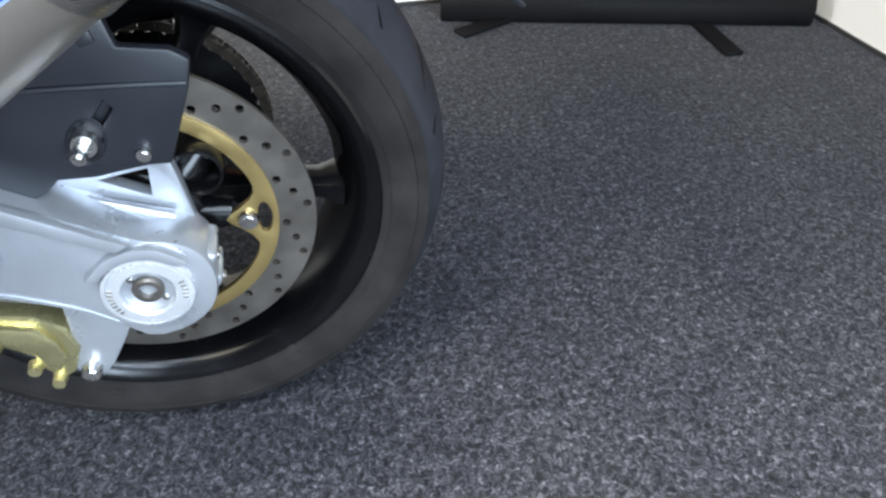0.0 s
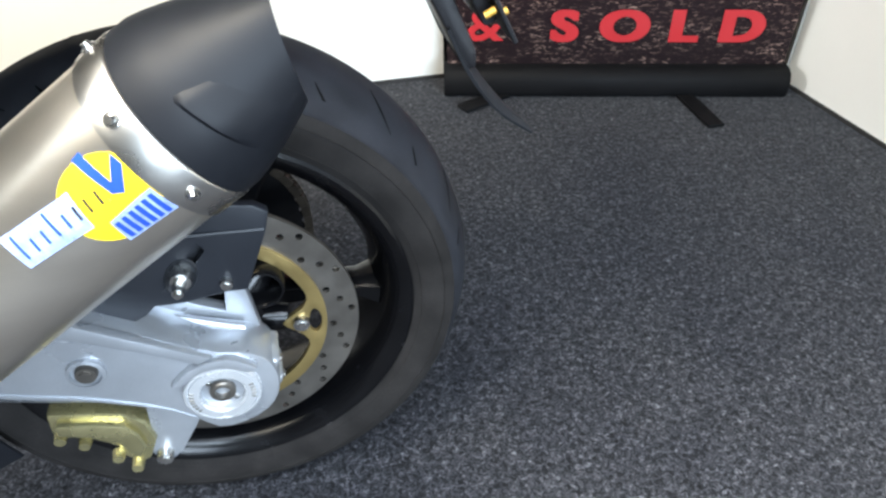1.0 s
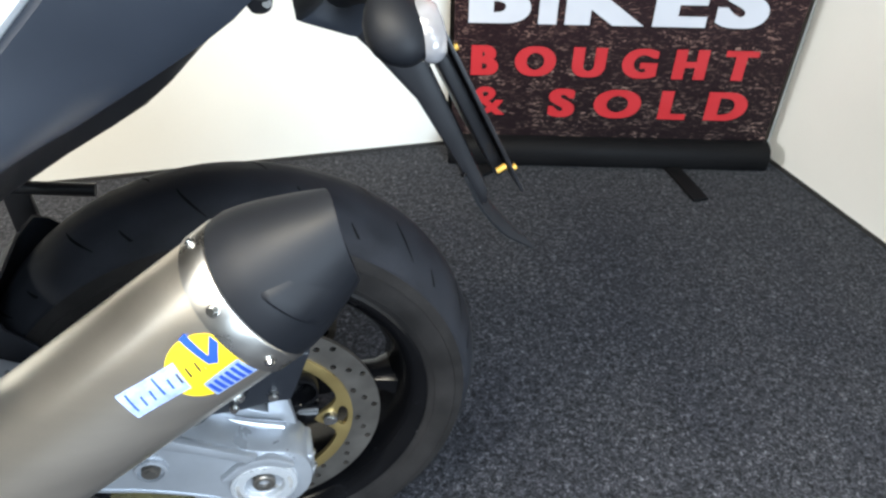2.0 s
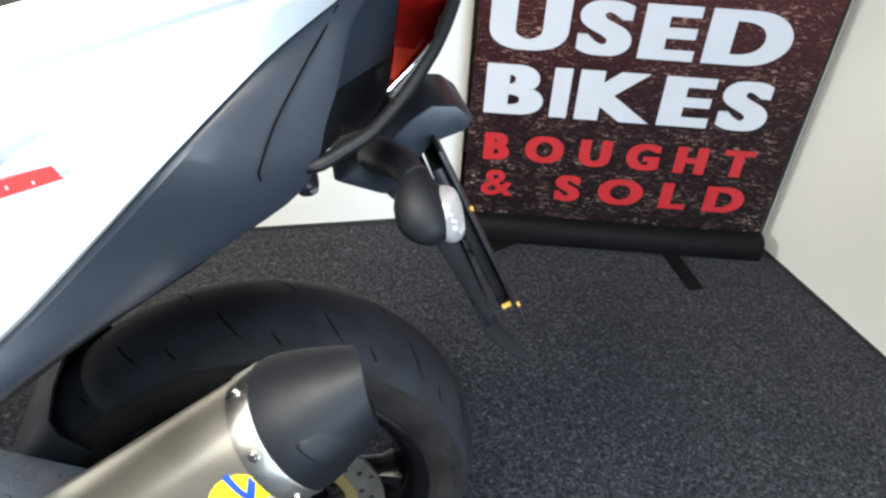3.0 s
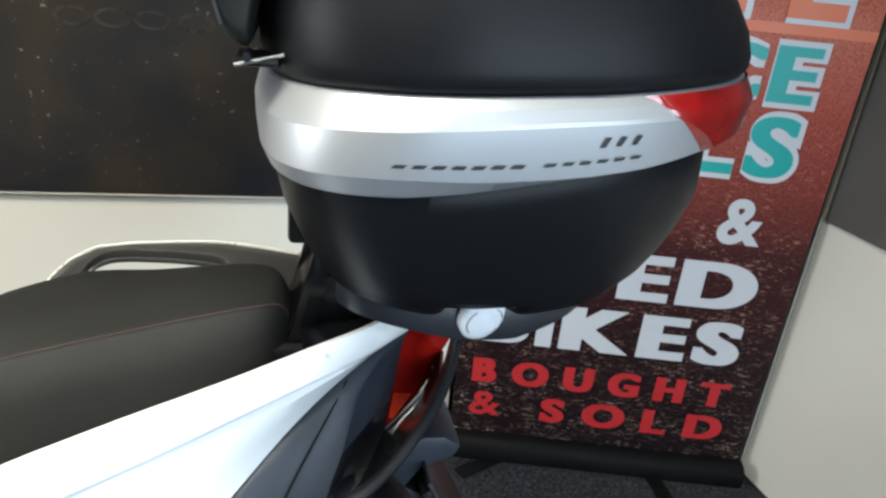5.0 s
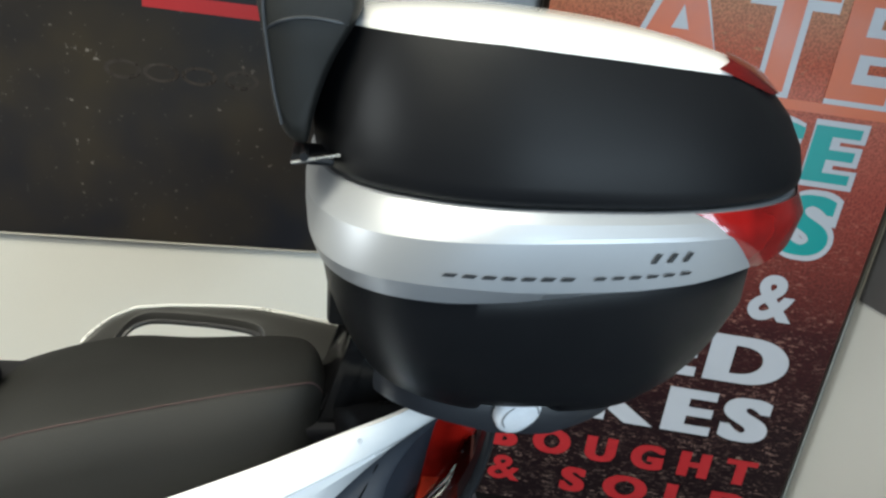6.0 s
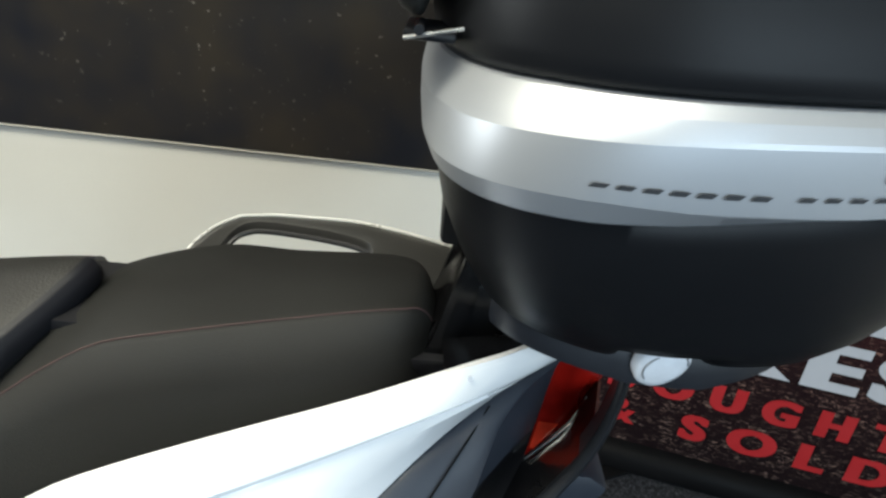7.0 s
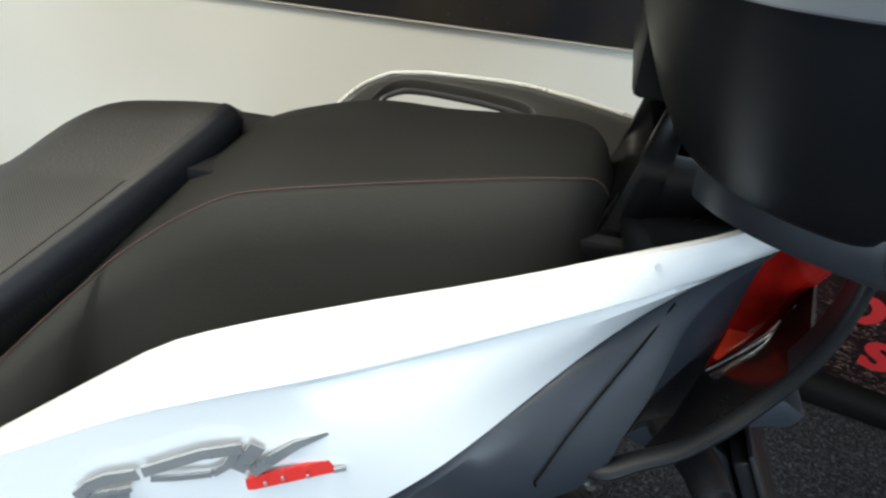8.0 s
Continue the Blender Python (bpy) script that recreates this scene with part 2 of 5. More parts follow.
# ---- mesh helpers ----
def cr(pts, n):
    """n points on a smooth curve through pts."""
    p = [np.array(q, float) for q in pts]
    p = [2 * p[0] - p[1]] + p + [2 * p[-1] - p[-2]]
    out = []
    for i in range(n):
        s = i / (n - 1) * (len(p) - 3)
        k = min(int(s), len(p) - 4)
        f = s - k
        a, b, c, d = p[k:k + 4]
        out.append(0.5 * (2 * b + (c - a) * f + (2 * a - 5 * b + 4 * c - d) * f * f + (3 * b - a - 3 * c + d) * f ** 3))
    return out


def grid(bm, rows, close=False, cap=False):
    vs = [[bm.verts.new(tuple(float(x) for x in p)) for p in r] for r in rows]
    n = len(vs[0])
    for a, b in zip(vs, vs[1:]):
        for j in range(n if close else n - 1):
            k = (j + 1) % n
            bm.faces.new((a[j], a[k], b[k], b[j]))
    if cap:
        bm.faces.new(vs[0][::-1])
        bm.faces.new(vs[-1])
    return vs


def thicken(bm, d):
    bmesh.ops.recalc_face_normals(bm, faces=bm.faces)
    bmesh.ops.solidify(bm, geom=bm.faces[:], thickness=d)


def lathe(bm, c, prof, segs=96, close=False):
    """prof: (radius, offset along v); turned round an axis along v through c."""
    rows = [[(c[0] + r * math.cos(a), c[1] + h, c[2] + r * math.sin(a)) for a in (2 * math.pi * i / segs for i in range(segs))] for r, h in prof]
    if close:
        rows.append(rows[0])
    grid(bm, rows, True)
    if close:
        bmesh.ops.remove_doubles(bm, verts=bm.verts, dist=1e-6)


def plate(bm, outline, v0, v1, holes=(), bev=0.0):
    """A flat piece cut from an outline in u and w, from v0 to v1, with holes through it."""
    edges = []
    for loop in (outline, *holes):
        vs = [bm.verts.new((p[0], v0, p[1])) for p in loop]
        edges += [bm.edges.new((vs[i], vs[(i + 1) % len(vs)])) for i in range(len(vs))]
    got = bmesh.ops.triangle_fill(bm, use_beauty=True, edges=edges)
    faces = [g for g in got["geom"] if isinstance(g, bmesh.types.BMFace)]
    ex = bmesh.ops.extrude_face_region(bm, geom=faces)
    bmesh.ops.translate(bm, vec=(0, v1 - v0, 0), verts=[g for g in ex["geom"] if isinstance(g, bmesh.types.BMVert)])
    bmesh.ops.recalc_face_normals(bm, faces=bm.faces)
    if bev:
        es = [e for e in bm.edges if len(e.link_faces) == 2 and e.calc_face_angle(0) > 1.0]
        bmesh.ops.bevel(bm, geom=es, offset=bev, segments=2, affect="EDGES", profile=0.6)


def ring(c, r, n=12, phase=0.0):
    return [(c[0] + r * math.cos(phase + 2 * math.pi * i / n), c[1] + r * math.sin(phase + 2 * math.pi * i / n)) for i in range(n)]


def tube(bm, pts, radius, segs=10, n=24, flat=1.0):
    p = cr(pts, n)
    rows = []
    for i, q in enumerate(p):
        d = Vector(p[min(i + 1, n - 1)] - p[max(i - 1, 0)]).normalized()
        side = d.cross(Vector((0, 1, 0)) if abs(d.y) < 0.9 else Vector((0, 0, 1))).normalized()
        up = side.cross(d)
        r = radius(i / (n - 1)) if callable(radius) else radius
        rows.append([Vector(q) + side * r * math.cos(a) + up * r * flat * math.sin(a) for a in (2 * math.pi * k / segs for k in range(segs))])
    grid(bm, rows, True, True)


def block(bm, c, size, bev=0.004, turn=None, seg=2):
    m = Matrix.Translation(c) @ (turn or Matrix()) @ Matrix.Diagonal((*size, 1))
    got = bmesh.ops.create_cube(bm, size=1.0, matrix=m)
    if bev:
        es = list({e for v in got["verts"] for e in v.link_edges})
        bmesh.ops.bevel(bm, geom=es, offset=bev, segments=seg, affect="EDGES", profile=0.5)


def cyl(bm, c, d, r, h, segs=20, r2=None):
    m = Matrix.Translation(c) @ Vector(d).to_track_quat("Z", "Y").to_matrix().to_4x4()
    bmesh.ops.create_cone(bm, cap_ends=True, segments=segs, radius1=r, radius2=r if r2 is None else r2, depth=h, matrix=m)


OFFSET = {}


def part(name, bm, material, parent, label="", sharp=38, smooth=True):
    """Links a bmesh as one mesh object under a thing or under a part."""
    root = parent
    while root is not None and root.parent is not None:
        root = root.parent
    if root is not None and root.name in OFFSET:
        bmesh.ops.translate(bm, vec=-OFFSET[root.name], verts=bm.verts)
    if smooth:
        for f in bm.faces:
            f.smooth = True
        for e in bm.edges:
            e.smooth = len(e.link_faces) < 2 or e.calc_face_angle(0) < radians(sharp)
    me = bpy.data.meshes.new(name)
    bm.to_mesh(me)
    bm.free()
    ob = new(name, me)
    for m in (material if isinstance(material, (list, tuple)) else (material,)):
        me.materials.append(m)
    ob.parent = parent
    if label:
        ob["label"] = label
    return ob


def thing(name, base, label, category, pose_m=None, group="", kind=""):
    ob = new(name)
    ob.matrix_world = (pose_m or Matrix()) @ Matrix.Translation(base)
    ob.empty_display_size = 0.05
    OFFSET[ob.name] = Vector(base)
    return tagged(ob, label, category, group, kind)


def bolt(name, c, d, r, h, parent, material=None, label=""):
    bm = bmesh.new()
    dv = Vector(d).normalized()
    cyl(bm, c, dv, r, h, 20, r * 0.86)
    cyl(bm, Vector(c) + dv * h * 0.25, dv, r * 0.55, h * 0.9, 6)
    return part(name, bm, material or STEEL, parent, label, 30)


def glyph(ch, weight):
    cu = bpy.data.curves.new("text", "FONT")
    cu.body, cu.offset, cu.extrude = ch, weight, 0.02
    ob = new("text", cu)
    me = bpy.data.meshes.new_from_object(ob.evaluated_get(bpy.context.evaluated_depsgraph_get()))
    bpy.data.objects.remove(ob)
    bpy.data.curves.remove(cu)
    xs, ys = [v.co.x for v in me.vertices], [v.co.y for v in me.vertices]
    return me, min(xs), max(xs), min(ys), max(ys)


def words(text, x0, x1, z0, z1, y, thick, material, parent, weight=0.03, gap=0.08, name="letter", label="", bold=0.0):
    """Printed letters set side by side to fill the given rectangle of the sheet; bold widens the strokes."""
    got = [(ch, *glyph(ch, weight)) if ch != " " else (ch, None, 0, 0.35, 0, 0) for ch in text]
    total = sum(g[3] - g[2] for g in got) + gap * (len(got) - 1)
    k = (x1 - x0) / total
    x = x0
    for ch, me, ax, bx, ay, by in got:
        wd = (bx - ax) * k
        if me:
            bm = bmesh.new()
            for i, dx in enumerate((0, -bold, -bold / 2, bold / 2, bold) if bold and ch != "&" else (0,)):
                n0 = len(bm.verts)
                bm.from_mesh(me)
                bm.verts.ensure_lookup_table()
                for v in bm.verts[n0:]:
                    px, py, pz = v.co
                    v.co = (x + bold + dx + (px - ax) / (bx - ax) * (wd - 2 * bold), y + 0.00006 * i - (pz / 0.02 + 1) * thick / 2, z0 + (py - ay) / (by - ay) * (z1 - z0))
            part(name, bm, material, parent, label, smooth=False)
            bpy.data.meshes.remove(me)
        x += wd + gap * k


def slab(name, pts, z0, z1, thick, material, label, category):
    """An upright wall along a line on the floor, from z0 to z1, its thickness away from its face."""
    (ax, ay), (bx, by) = pts
    d = Vector((bx - ax, by - ay, 0)).normalized()
    n = Vector((-d.y, d.x, 0)) * thick
    bm = bmesh.new()
    lo = [Vector((ax, ay, z0)), Vector((bx, by, z0)), Vector((bx, by, z0)) + n, Vector((ax, ay, z0)) + n]
    a = [bm.verts.new(p) for p in lo]
    b = [bm.verts.new(p + Vector((0, 0, z1 - z0))) for p in lo]
    bm.faces.new(a[::-1])
    bm.faces.new(b)
    for i in range(4):
        bm.faces.new((a[i], a[(i + 1) % 4], b[(i + 1) % 4], b[i]))
    bmesh.ops.recalc_face_normals(bm, faces=bm.faces)
    return tagged(part(name, bm, material, None, smooth=False), label, category, kind="structure")


# ---- the room ----
bm = bmesh.new()
block(bm, (0, -1.0, -0.02), (9.0, 7.0, 0.04), 0)
tagged(part("floor", bm, CARPET, None, smooth=False), "charcoal grey flecked needle-felt showroom carpet", "carpet", kind="structure")
bm = bmesh.new()
block(bm, (0, -1.0, 2.74), (9.0, 7.0, 0.08), 0)
tagged(part("ceiling", bm, CEIL, None, smooth=False), "unseen showroom ceiling, greyed to limit bounced light", "ceiling", kind="structure")

YAW = 14.2
DX, DY = math.cos(radians(YAW)), math.sin(radians(YAW))
LX, LY = 0.18, 1.226                      # free end of the display wall behind the scooter
LEFT = ((LX - 3.4 * DX, LY - 3.4 * DY), (LX, LY))
slab("wall_left", LEFT, 0, 2.4, 0.10, WALL, "white laminated display wall behind the scooter", "wall")
RIGHT = ((1.010, 1.192), (1.010 + 0.342 * 3.0, 1.192 - 0.94 * 3.0))
slab("wall_right", RIGHT, 0, 2.4, 0.12, WALL, "cream display wall with a grey upper board", "wall")
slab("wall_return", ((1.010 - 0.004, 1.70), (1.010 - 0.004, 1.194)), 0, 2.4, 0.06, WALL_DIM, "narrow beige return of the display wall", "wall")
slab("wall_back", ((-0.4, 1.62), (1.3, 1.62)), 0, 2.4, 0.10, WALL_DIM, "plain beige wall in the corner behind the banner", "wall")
# unseen walls that close the room, kept dark to limit bounce
slab("wall_north", ((-4.4, 2.4), (4.4, 2.4)), 0, 2.7, 0.1, WALL_FAR, "unseen showroom wall, dark to limit bounced light", "wall")
slab("wall_west", ((-4.4, -0.1), (-4.4, 2.4)), 0, 2.7, 0.1, WALL_FAR, "unseen showroom wall, dark to limit bounced light", "wall")
slab("wall_west", ((-4.4, -4.4), (-4.4, -1.4)), 0, 2.7, 0.1, WALL_FAR, "unseen showroom wall, dark to limit bounced light", "wall")
# unseen opening, added to go with the fill lamp at the left
slab("wall_west", ((-4.4, -1.4), (-4.4, -0.1)), 0, 0.85, 0.1, WALL_FAR, "unseen low wall under the added side opening", "wall")
slab("wall_west", ((-4.4, -1.4), (-4.4, -0.1)), 2.15, 2.7, 0.1, WALL_FAR, "unseen lintel over the added side opening", "wall")
slab("wall_east", ((4.4, 2.4), (4.4, -4.4)), 0, 2.7, 0.1, WALL_FAR, "unseen showroom wall, dark to limit bounced light", "wall")
slab("wall_south", ((1.1, -3.95), (-4.4, -3.95)), 0, 2.7, 0.1, WALL_FAR, "unseen dark wall beside the shop window", "wall")
slab("wall_south", ((4.4, -3.95), (3.9, -3.95)), 0, 2.7, 0.1, WALL_FAR, "unseen dark wall beside the shop window", "wall")
slab("wall_south", ((3.9, -3.95), (1.1, -3.95)), 0, 0.68, 0.1, WALL_FAR, "unseen low sill under the shop window", "wall")
slab("wall_south", ((3.9, -3.95), (1.1, -3.95)), 2.25, 2.7, 0.1, WALL_FAR, "unseen lintel over the shop window", "wall")


def board(name, line, s0, s1, z0, z1, proud, material, label, category):
    """A flat board fixed to the face of a wall, from s0 to s1 metres along it."""
    (ax, ay), (bx, by) = line
    d = Vector((bx - ax, by - ay, 0)).normalized()
    n = Vector((d.y, -d.x, 0))
    a = Vector((ax, ay, 0)) + d * s0 + n * 0.001
    turn = Matrix.Rotation(math.atan2(d.y, d.x), 4, "Z")
    ob = thing(name, (0, 0, 0), label, category, Matrix.Translation(a) @ turn)
    bm = bmesh.new()
    block(bm, ((s1 - s0) / 2, -proud / 2, (z0 + z1) / 2), (s1 - s0, proud, z1 - z0), 0.002)
    part("panel", bm, material, ob, smooth=False)
    return ob


poster = board("wall_poster", LEFT, 0.4, 3.395, 0.705, 2.3, 0.010, POSTER, "glossy black poster board with brown specks on the display wall", "poster")
bm = bmesh.new()
block(bm, (1.5, -0.006, 0.7015), (2.99, 0.012, 0.0035), 0.001)
part("edge_strip", bm, WALL_DIM, poster, "thin pale grey edging strip")
board("grey_board", RIGHT, 0.012, 2.9, 0.762, 2.3, 0.008, GREY_BOARD, "dark grey printed board on the upper display wall", "poster")


def skirting(name, line, s0, s1, label):
    (ax, ay), (bx, by) = line
    d = Vector((bx - ax, by - ay, 0)).normalized()
    n = Vector((d.y, -d.x, 0))
    c = Vector((ax, ay, 0)) + d * (s0 + s1) / 2 + n * 0.003
    bm = bmesh.new()
    block(bm, (c.x, c.y, 0.004), (s1 - s0, 0.006, 0.008), 0.0, Matrix.Rotation(math.atan2(d.y, d.x), 4, "Z"))
    tagged(part(name, bm, SKIRT, None, smooth=False), label, "trim", kind="structure")


bm = bmesh.new()
PX = 3.0 - 0.5                             # a red printed arrow and a faint oval mark on the poster
av = [bm.verts.new((PX + a, -0.0108, z)) for a, z in ((-0.32, 1.232), (-0.02, 1.232), (-0.02, 1.255), (0.055, 1.215), (-0.01, 1.178), (-0.012, 1.203), (-0.32, 1.205))]
bm.faces.new(av)
part("printed_arrow", bm, LET_RED, poster, "red printed arrow", smooth=False)
for a in (-0.36, -0.285, -0.21, -0.125):
    bm = bmesh.new()
    ro = [(PX + a + 0.036 * math.cos(t), -0.0106, 1.078 + 0.020 * math.sin(t)) for t in (2 * math.pi * i / 24 for i in range(24))]
    ri = [(PX + a + 0.027 * math.cos(t), -0.0106, 1.078 + 0.013 * math.sin(t)) for t in (2 * math.pi * i / 24 for i in range(24))]
    grid(bm, [ro, ri], True)
    part("printed_mark", bm, GHOST, poster, "faint brown printed mark", smooth=False)
skirting("trim_left", LEFT, 0.1, 3.4, "dark joint where the wall meets the carpet")
skirting("trim_right", RIGHT, 0.0, 2.9, "dark joint where the wall meets the carpet")

# ---- roll-up banner in the corner ----
BY = 1.158
ban = thing("roll_up_banner", (0.585, 1.14, 0), "tall printed roll-up banner in dark red, standing in the corner", "banner", Matrix())
bm = bmesh.new()
block(bm, (0.585, BY + 0.001, 1.05), (0.79, 0.0016, 2.0), 0)
part("sheet", bm, BANNER, ban, "maroon to orange printed vinyl sheet", smooth=False)
bm = bmesh.new()
rows = []
prof = [(-0.030, 0.004), (-0.034, 0.012), (-0.033, 0.040), (-0.024, 0.058), (-0.006, 0.066), (0.030, 0.066), (0.050, 0.050), (0.054, 0.012), (0.050, 0.004)]
for x in (0.183, 0.186, 0.984, 0.987):
    k = 0.94 if x in (0.183, 0.987) else 1.0
    rows.append([(x, 1.145 + a * k, 0.035 + (b - 0.035) * k) for a, b in prof])
grid(bm, rows, True, True)
bar = part("base_cassette", bm, BANNER_BAR, ban, "black rounded aluminium base")
for fx, fy, long_, rot in ((0.763, 1.06, 0.18, 14), (0.276, 1.088, 0.13, -52)):
    bm = bmesh.new()
    block(bm, (fx, fy, 0.006), (0.038, long_, 0.008), 0.002, Matrix.Rotation(radians(rot), 4, "Z"))
    part("foot", bm, BANNER_BAR, ban, "flat black swing-out foot")
YT = BY - 0.0006
words("BIKES", 0.222, 0.895, 0.352, 0.476, YT, 0.0012, LET_WHITE, ban, 0.03, gap=0.07, bold=0.010)
words("USED", 0.218, 0.893, 0.512, 0.636, YT, 0.0012, LET_WHITE, ban, 0.03, gap=0.07, bold=0.010)
words("NEW &", 0.218, 0.875, 0.685, 0.80, YT, 0.0012, LET_WHITE, ban, 0.03, gap=0.07, bold=0.010)
words("BOUGHT", 0.232, 0.902, 0.226, 0.299, YT, 0.0012, LET_RED, ban, 0.030, gap=0.32, bold=0.0048)
words("&", 0.232, 0.322, 0.122, 0.196, YT, 0.0012, LET_RED, ban, 0.018, bold=0.003)
words("SOLD", 0.425, 0.910, 0.120, 0.195, YT, 0.0012, LET_RED, ban, 0.030, gap=0.32, bold=0.0048)
for text, x0, x1, z0, z1, ink, w in (("LS", 0.64, 0.885, 0.855, 0.995, LET_TEAL, 0.02), ("CE", 0.62, 0.885, 1.025, 1.145, LET_TEAL, 0.02), ("ATE", 0.36, 0.905, 1.20, 1.42, LET_ORANGE, 0.012)):
    words(text, x0 - 0.012, x1 + 0.012, z0 - 0.012, z1 + 0.012, YT, 0.0006, LET_WHITE, ban, w + 0.06, name="letter_outline", label="white letter outline", bold=0.008)
    words(text, x0, x1, z0, z1, YT - 0.0007, 0.0006, ink, ban, w, bold=0.006)
bm = bmesh.new()
block(bm, (0.585, BY - 0.0009, 1.178), (0.79, 0.0008, 0.022), 0)
part("stripe", bm, LET_ORANGE, ban, "orange printed stripe", smooth=False)

# ---- the scooter: u runs to its tail, v to its far side, w up ----
BIKE = pose(-0.0356, 0.1406, 0, -2.0, 0, YAW)
C = 0.035                                  # its middle plane
bike = thing("motor_scooter", (0, C, 0), "white and slate-grey sports scooter with titanium silencer, parked on the carpet", "scooter", BIKE)


def mirror(rows):
    return [[(p[0], 2 * C - p[1], p[2]) for p in r] for r in rows]


# rear wheel
WU, WW, CW = -0.016, 0.2805, 0.010
HUB = (WU, CW, WW)
wheel_bm = bmesh.new()
side_ = cr([(0.198, -0.062), (0.206, -0.0715), (0.219, -0.0780), (0.236, -0.0800), (0.2478, -0.0765)], 12)
crown = cr([(0.2510, -0.0735), (0.2585, -0.0640), (0.2665, -0.0500), (0.2735, -0.0320), (0.2775, -0.0120)], 14)
half = [tuple(p) for p in side_] + [(0.2502, -0.0758)] + [tuple(p) for p in crown]
tp = half + [(r, -h) for r, h in reversed(half)]
lathe(wheel_bm, HUB, tp + [(0.190, 0.05), (0.190, -0.05)], 128, True)
for f in wheel_bm.faces:
    f.material_index = 1 if abs(f.calc_center_median().y - CW) < 0.0750 and (f.calc_center_median() - Vector(HUB)).length > 0.240 else 0
tyre = part("tyre", wheel_bm, [TYRE, TREAD_SHEEN], bike, "black sport tyre with sparse curved grooves", 24)


def tyre_r(h):
    hs, rs = [p[1] for p in tp], [p[0] for p in tp]
    return float(np.interp(h, hs, rs))


# grooves are strips on the tread surface, their shade given by dark colour
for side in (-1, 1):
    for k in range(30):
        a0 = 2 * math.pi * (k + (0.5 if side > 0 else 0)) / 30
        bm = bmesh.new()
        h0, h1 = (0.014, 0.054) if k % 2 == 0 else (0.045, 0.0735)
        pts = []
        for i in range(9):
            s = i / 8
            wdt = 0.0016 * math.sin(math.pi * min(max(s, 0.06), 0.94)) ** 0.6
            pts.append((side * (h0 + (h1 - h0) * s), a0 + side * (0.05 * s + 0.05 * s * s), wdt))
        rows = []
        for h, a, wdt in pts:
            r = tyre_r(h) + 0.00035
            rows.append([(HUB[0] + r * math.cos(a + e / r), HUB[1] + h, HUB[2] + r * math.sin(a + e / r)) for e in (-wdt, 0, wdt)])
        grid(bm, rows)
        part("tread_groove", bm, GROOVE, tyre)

for r, h in ((0.2150, 0.0764), (0.2390, 0.0797)):
    for sgn in (-1, 1):
        bm = bmesh.new()
        lathe(bm, HUB, [(r - 0.0016, sgn * (h - 0.001)), (r, sgn * (h + 0.0007)), (r + 0.0016, sgn * (h - 0.001))], 128)
        part("bead_line", bm, TYRE, tyre, "moulded line round the sidewall")
bm = bmesh.new()
lathe(bm, HUB, [(0.2085, -0.0715), (0.2040, -0.0745), (0.1975, -0.0725), (0.1900, -0.0665), (0.1845, -0.0600), (0.1800, -0.048), (0.172, -0.026), (0.170, 0.0), (0.172, 0.026), (0.1800, 0.048), (0.1845, 0.0600), (0.1900, 0.0665), (0.1975, 0.0725), (0.2040, 0.0745), (0.2085, 0.0715), (0.197, 0.052), (0.182, 0.02), (0.182, -0.02), (0.197, -0.052)], 112, True)
rim = part("rim", bm, RIMBLK, bike, "gloss black cast wheel rim")
for k in range(5):
    a = radians(-8 + 72 * k)
    bm = bmesh.new()
    rows = []
    for r, wd, th in ((0.045, 0.024, 0.030), (0.08, 0.015, 0.022), (0.12, 0.0105, 0.018), (0.155, 0.0110, 0.019), (0.176, 0.019, 0.028)):
        sec = []
        for x, y in ((-1, -0.6), (-0.6, -1), (0.6, -1), (1, -0.6), (1, 0.6), (0.6, 1), (-0.6, 1), (-1, 0.6)):
            e = x * wd
            sec.append((HUB[0] + r * math.cos(a) - e * math.sin(a), CW - 0.012 + y * th, HUB[2] + r * math.sin(a) + e * math.cos(a)))
        rows.append(sec)
    grid(bm, rows, True, True)
    part("spoke", bm, RIMBLK, rim)
bm = bmesh.new()
lathe(bm, HUB, [(0.0, -0.155), (0.024, -0.155), (0.030, -0.12), (0.034, -0.10), (0.058, -0.088), (0.060, -0.05), (0.050, -0.02), (0.052, 0.05), (0.060, 0.08), (0.03, 0.10), (0.0, 0.10)], 48)
part("hub", bm, RIMBLK, rim, "black cast hub")
# hollow bosses of the disc carrier
for k in range(3):
    a = radians(44 + 120 * k)
    c = (-0.012 + 0.076 * math.cos(a), 0.290 + 0.076 * math.sin(a))
    bm = bmesh.new()
    lathe(bm, (c[0], -0.072, c[1]), [(0.0165, 0.03), (0.0165, -0.022), (0.0185, -0.025), (0.0205, -0.0245), (0.022, -0.020), (0.024, 0.05)], 32)
    boss = part("boss", bm, RIMBLK, rim, "hollow black boss")
    bm = bmesh.new()
    tube(bm, [(-0.012, -0.060, 0.290), (-0.012 + 0.04 * math.cos(a), -0.066, 0.290 + 0.04 * math.sin(a)), (c[0], -0.058, c[1])], lambda t: 0.026 - 0.010 * t, 14, 12)
    part("hub_arm", bm, RIMBLK, rim, "black cast hub arm")
    bm = bmesh.new()
    b_ = radians(-4 + 120 * k)
    tube(bm, [(-0.012, -0.062, 0.290), (-0.012 + 0.04 * math.cos(b_), -0.066, 0.290 + 0.04 * math.sin(b_)), (-0.012 + 0.073 * math.cos(b_), -0.070, 0.290 + 0.073 * math.sin(b_))], lambda t: 0.022 - 0.009 * t, 14, 12)
    part("hub_arm", bm, RIMBLK, rim, "black cast hub arm")

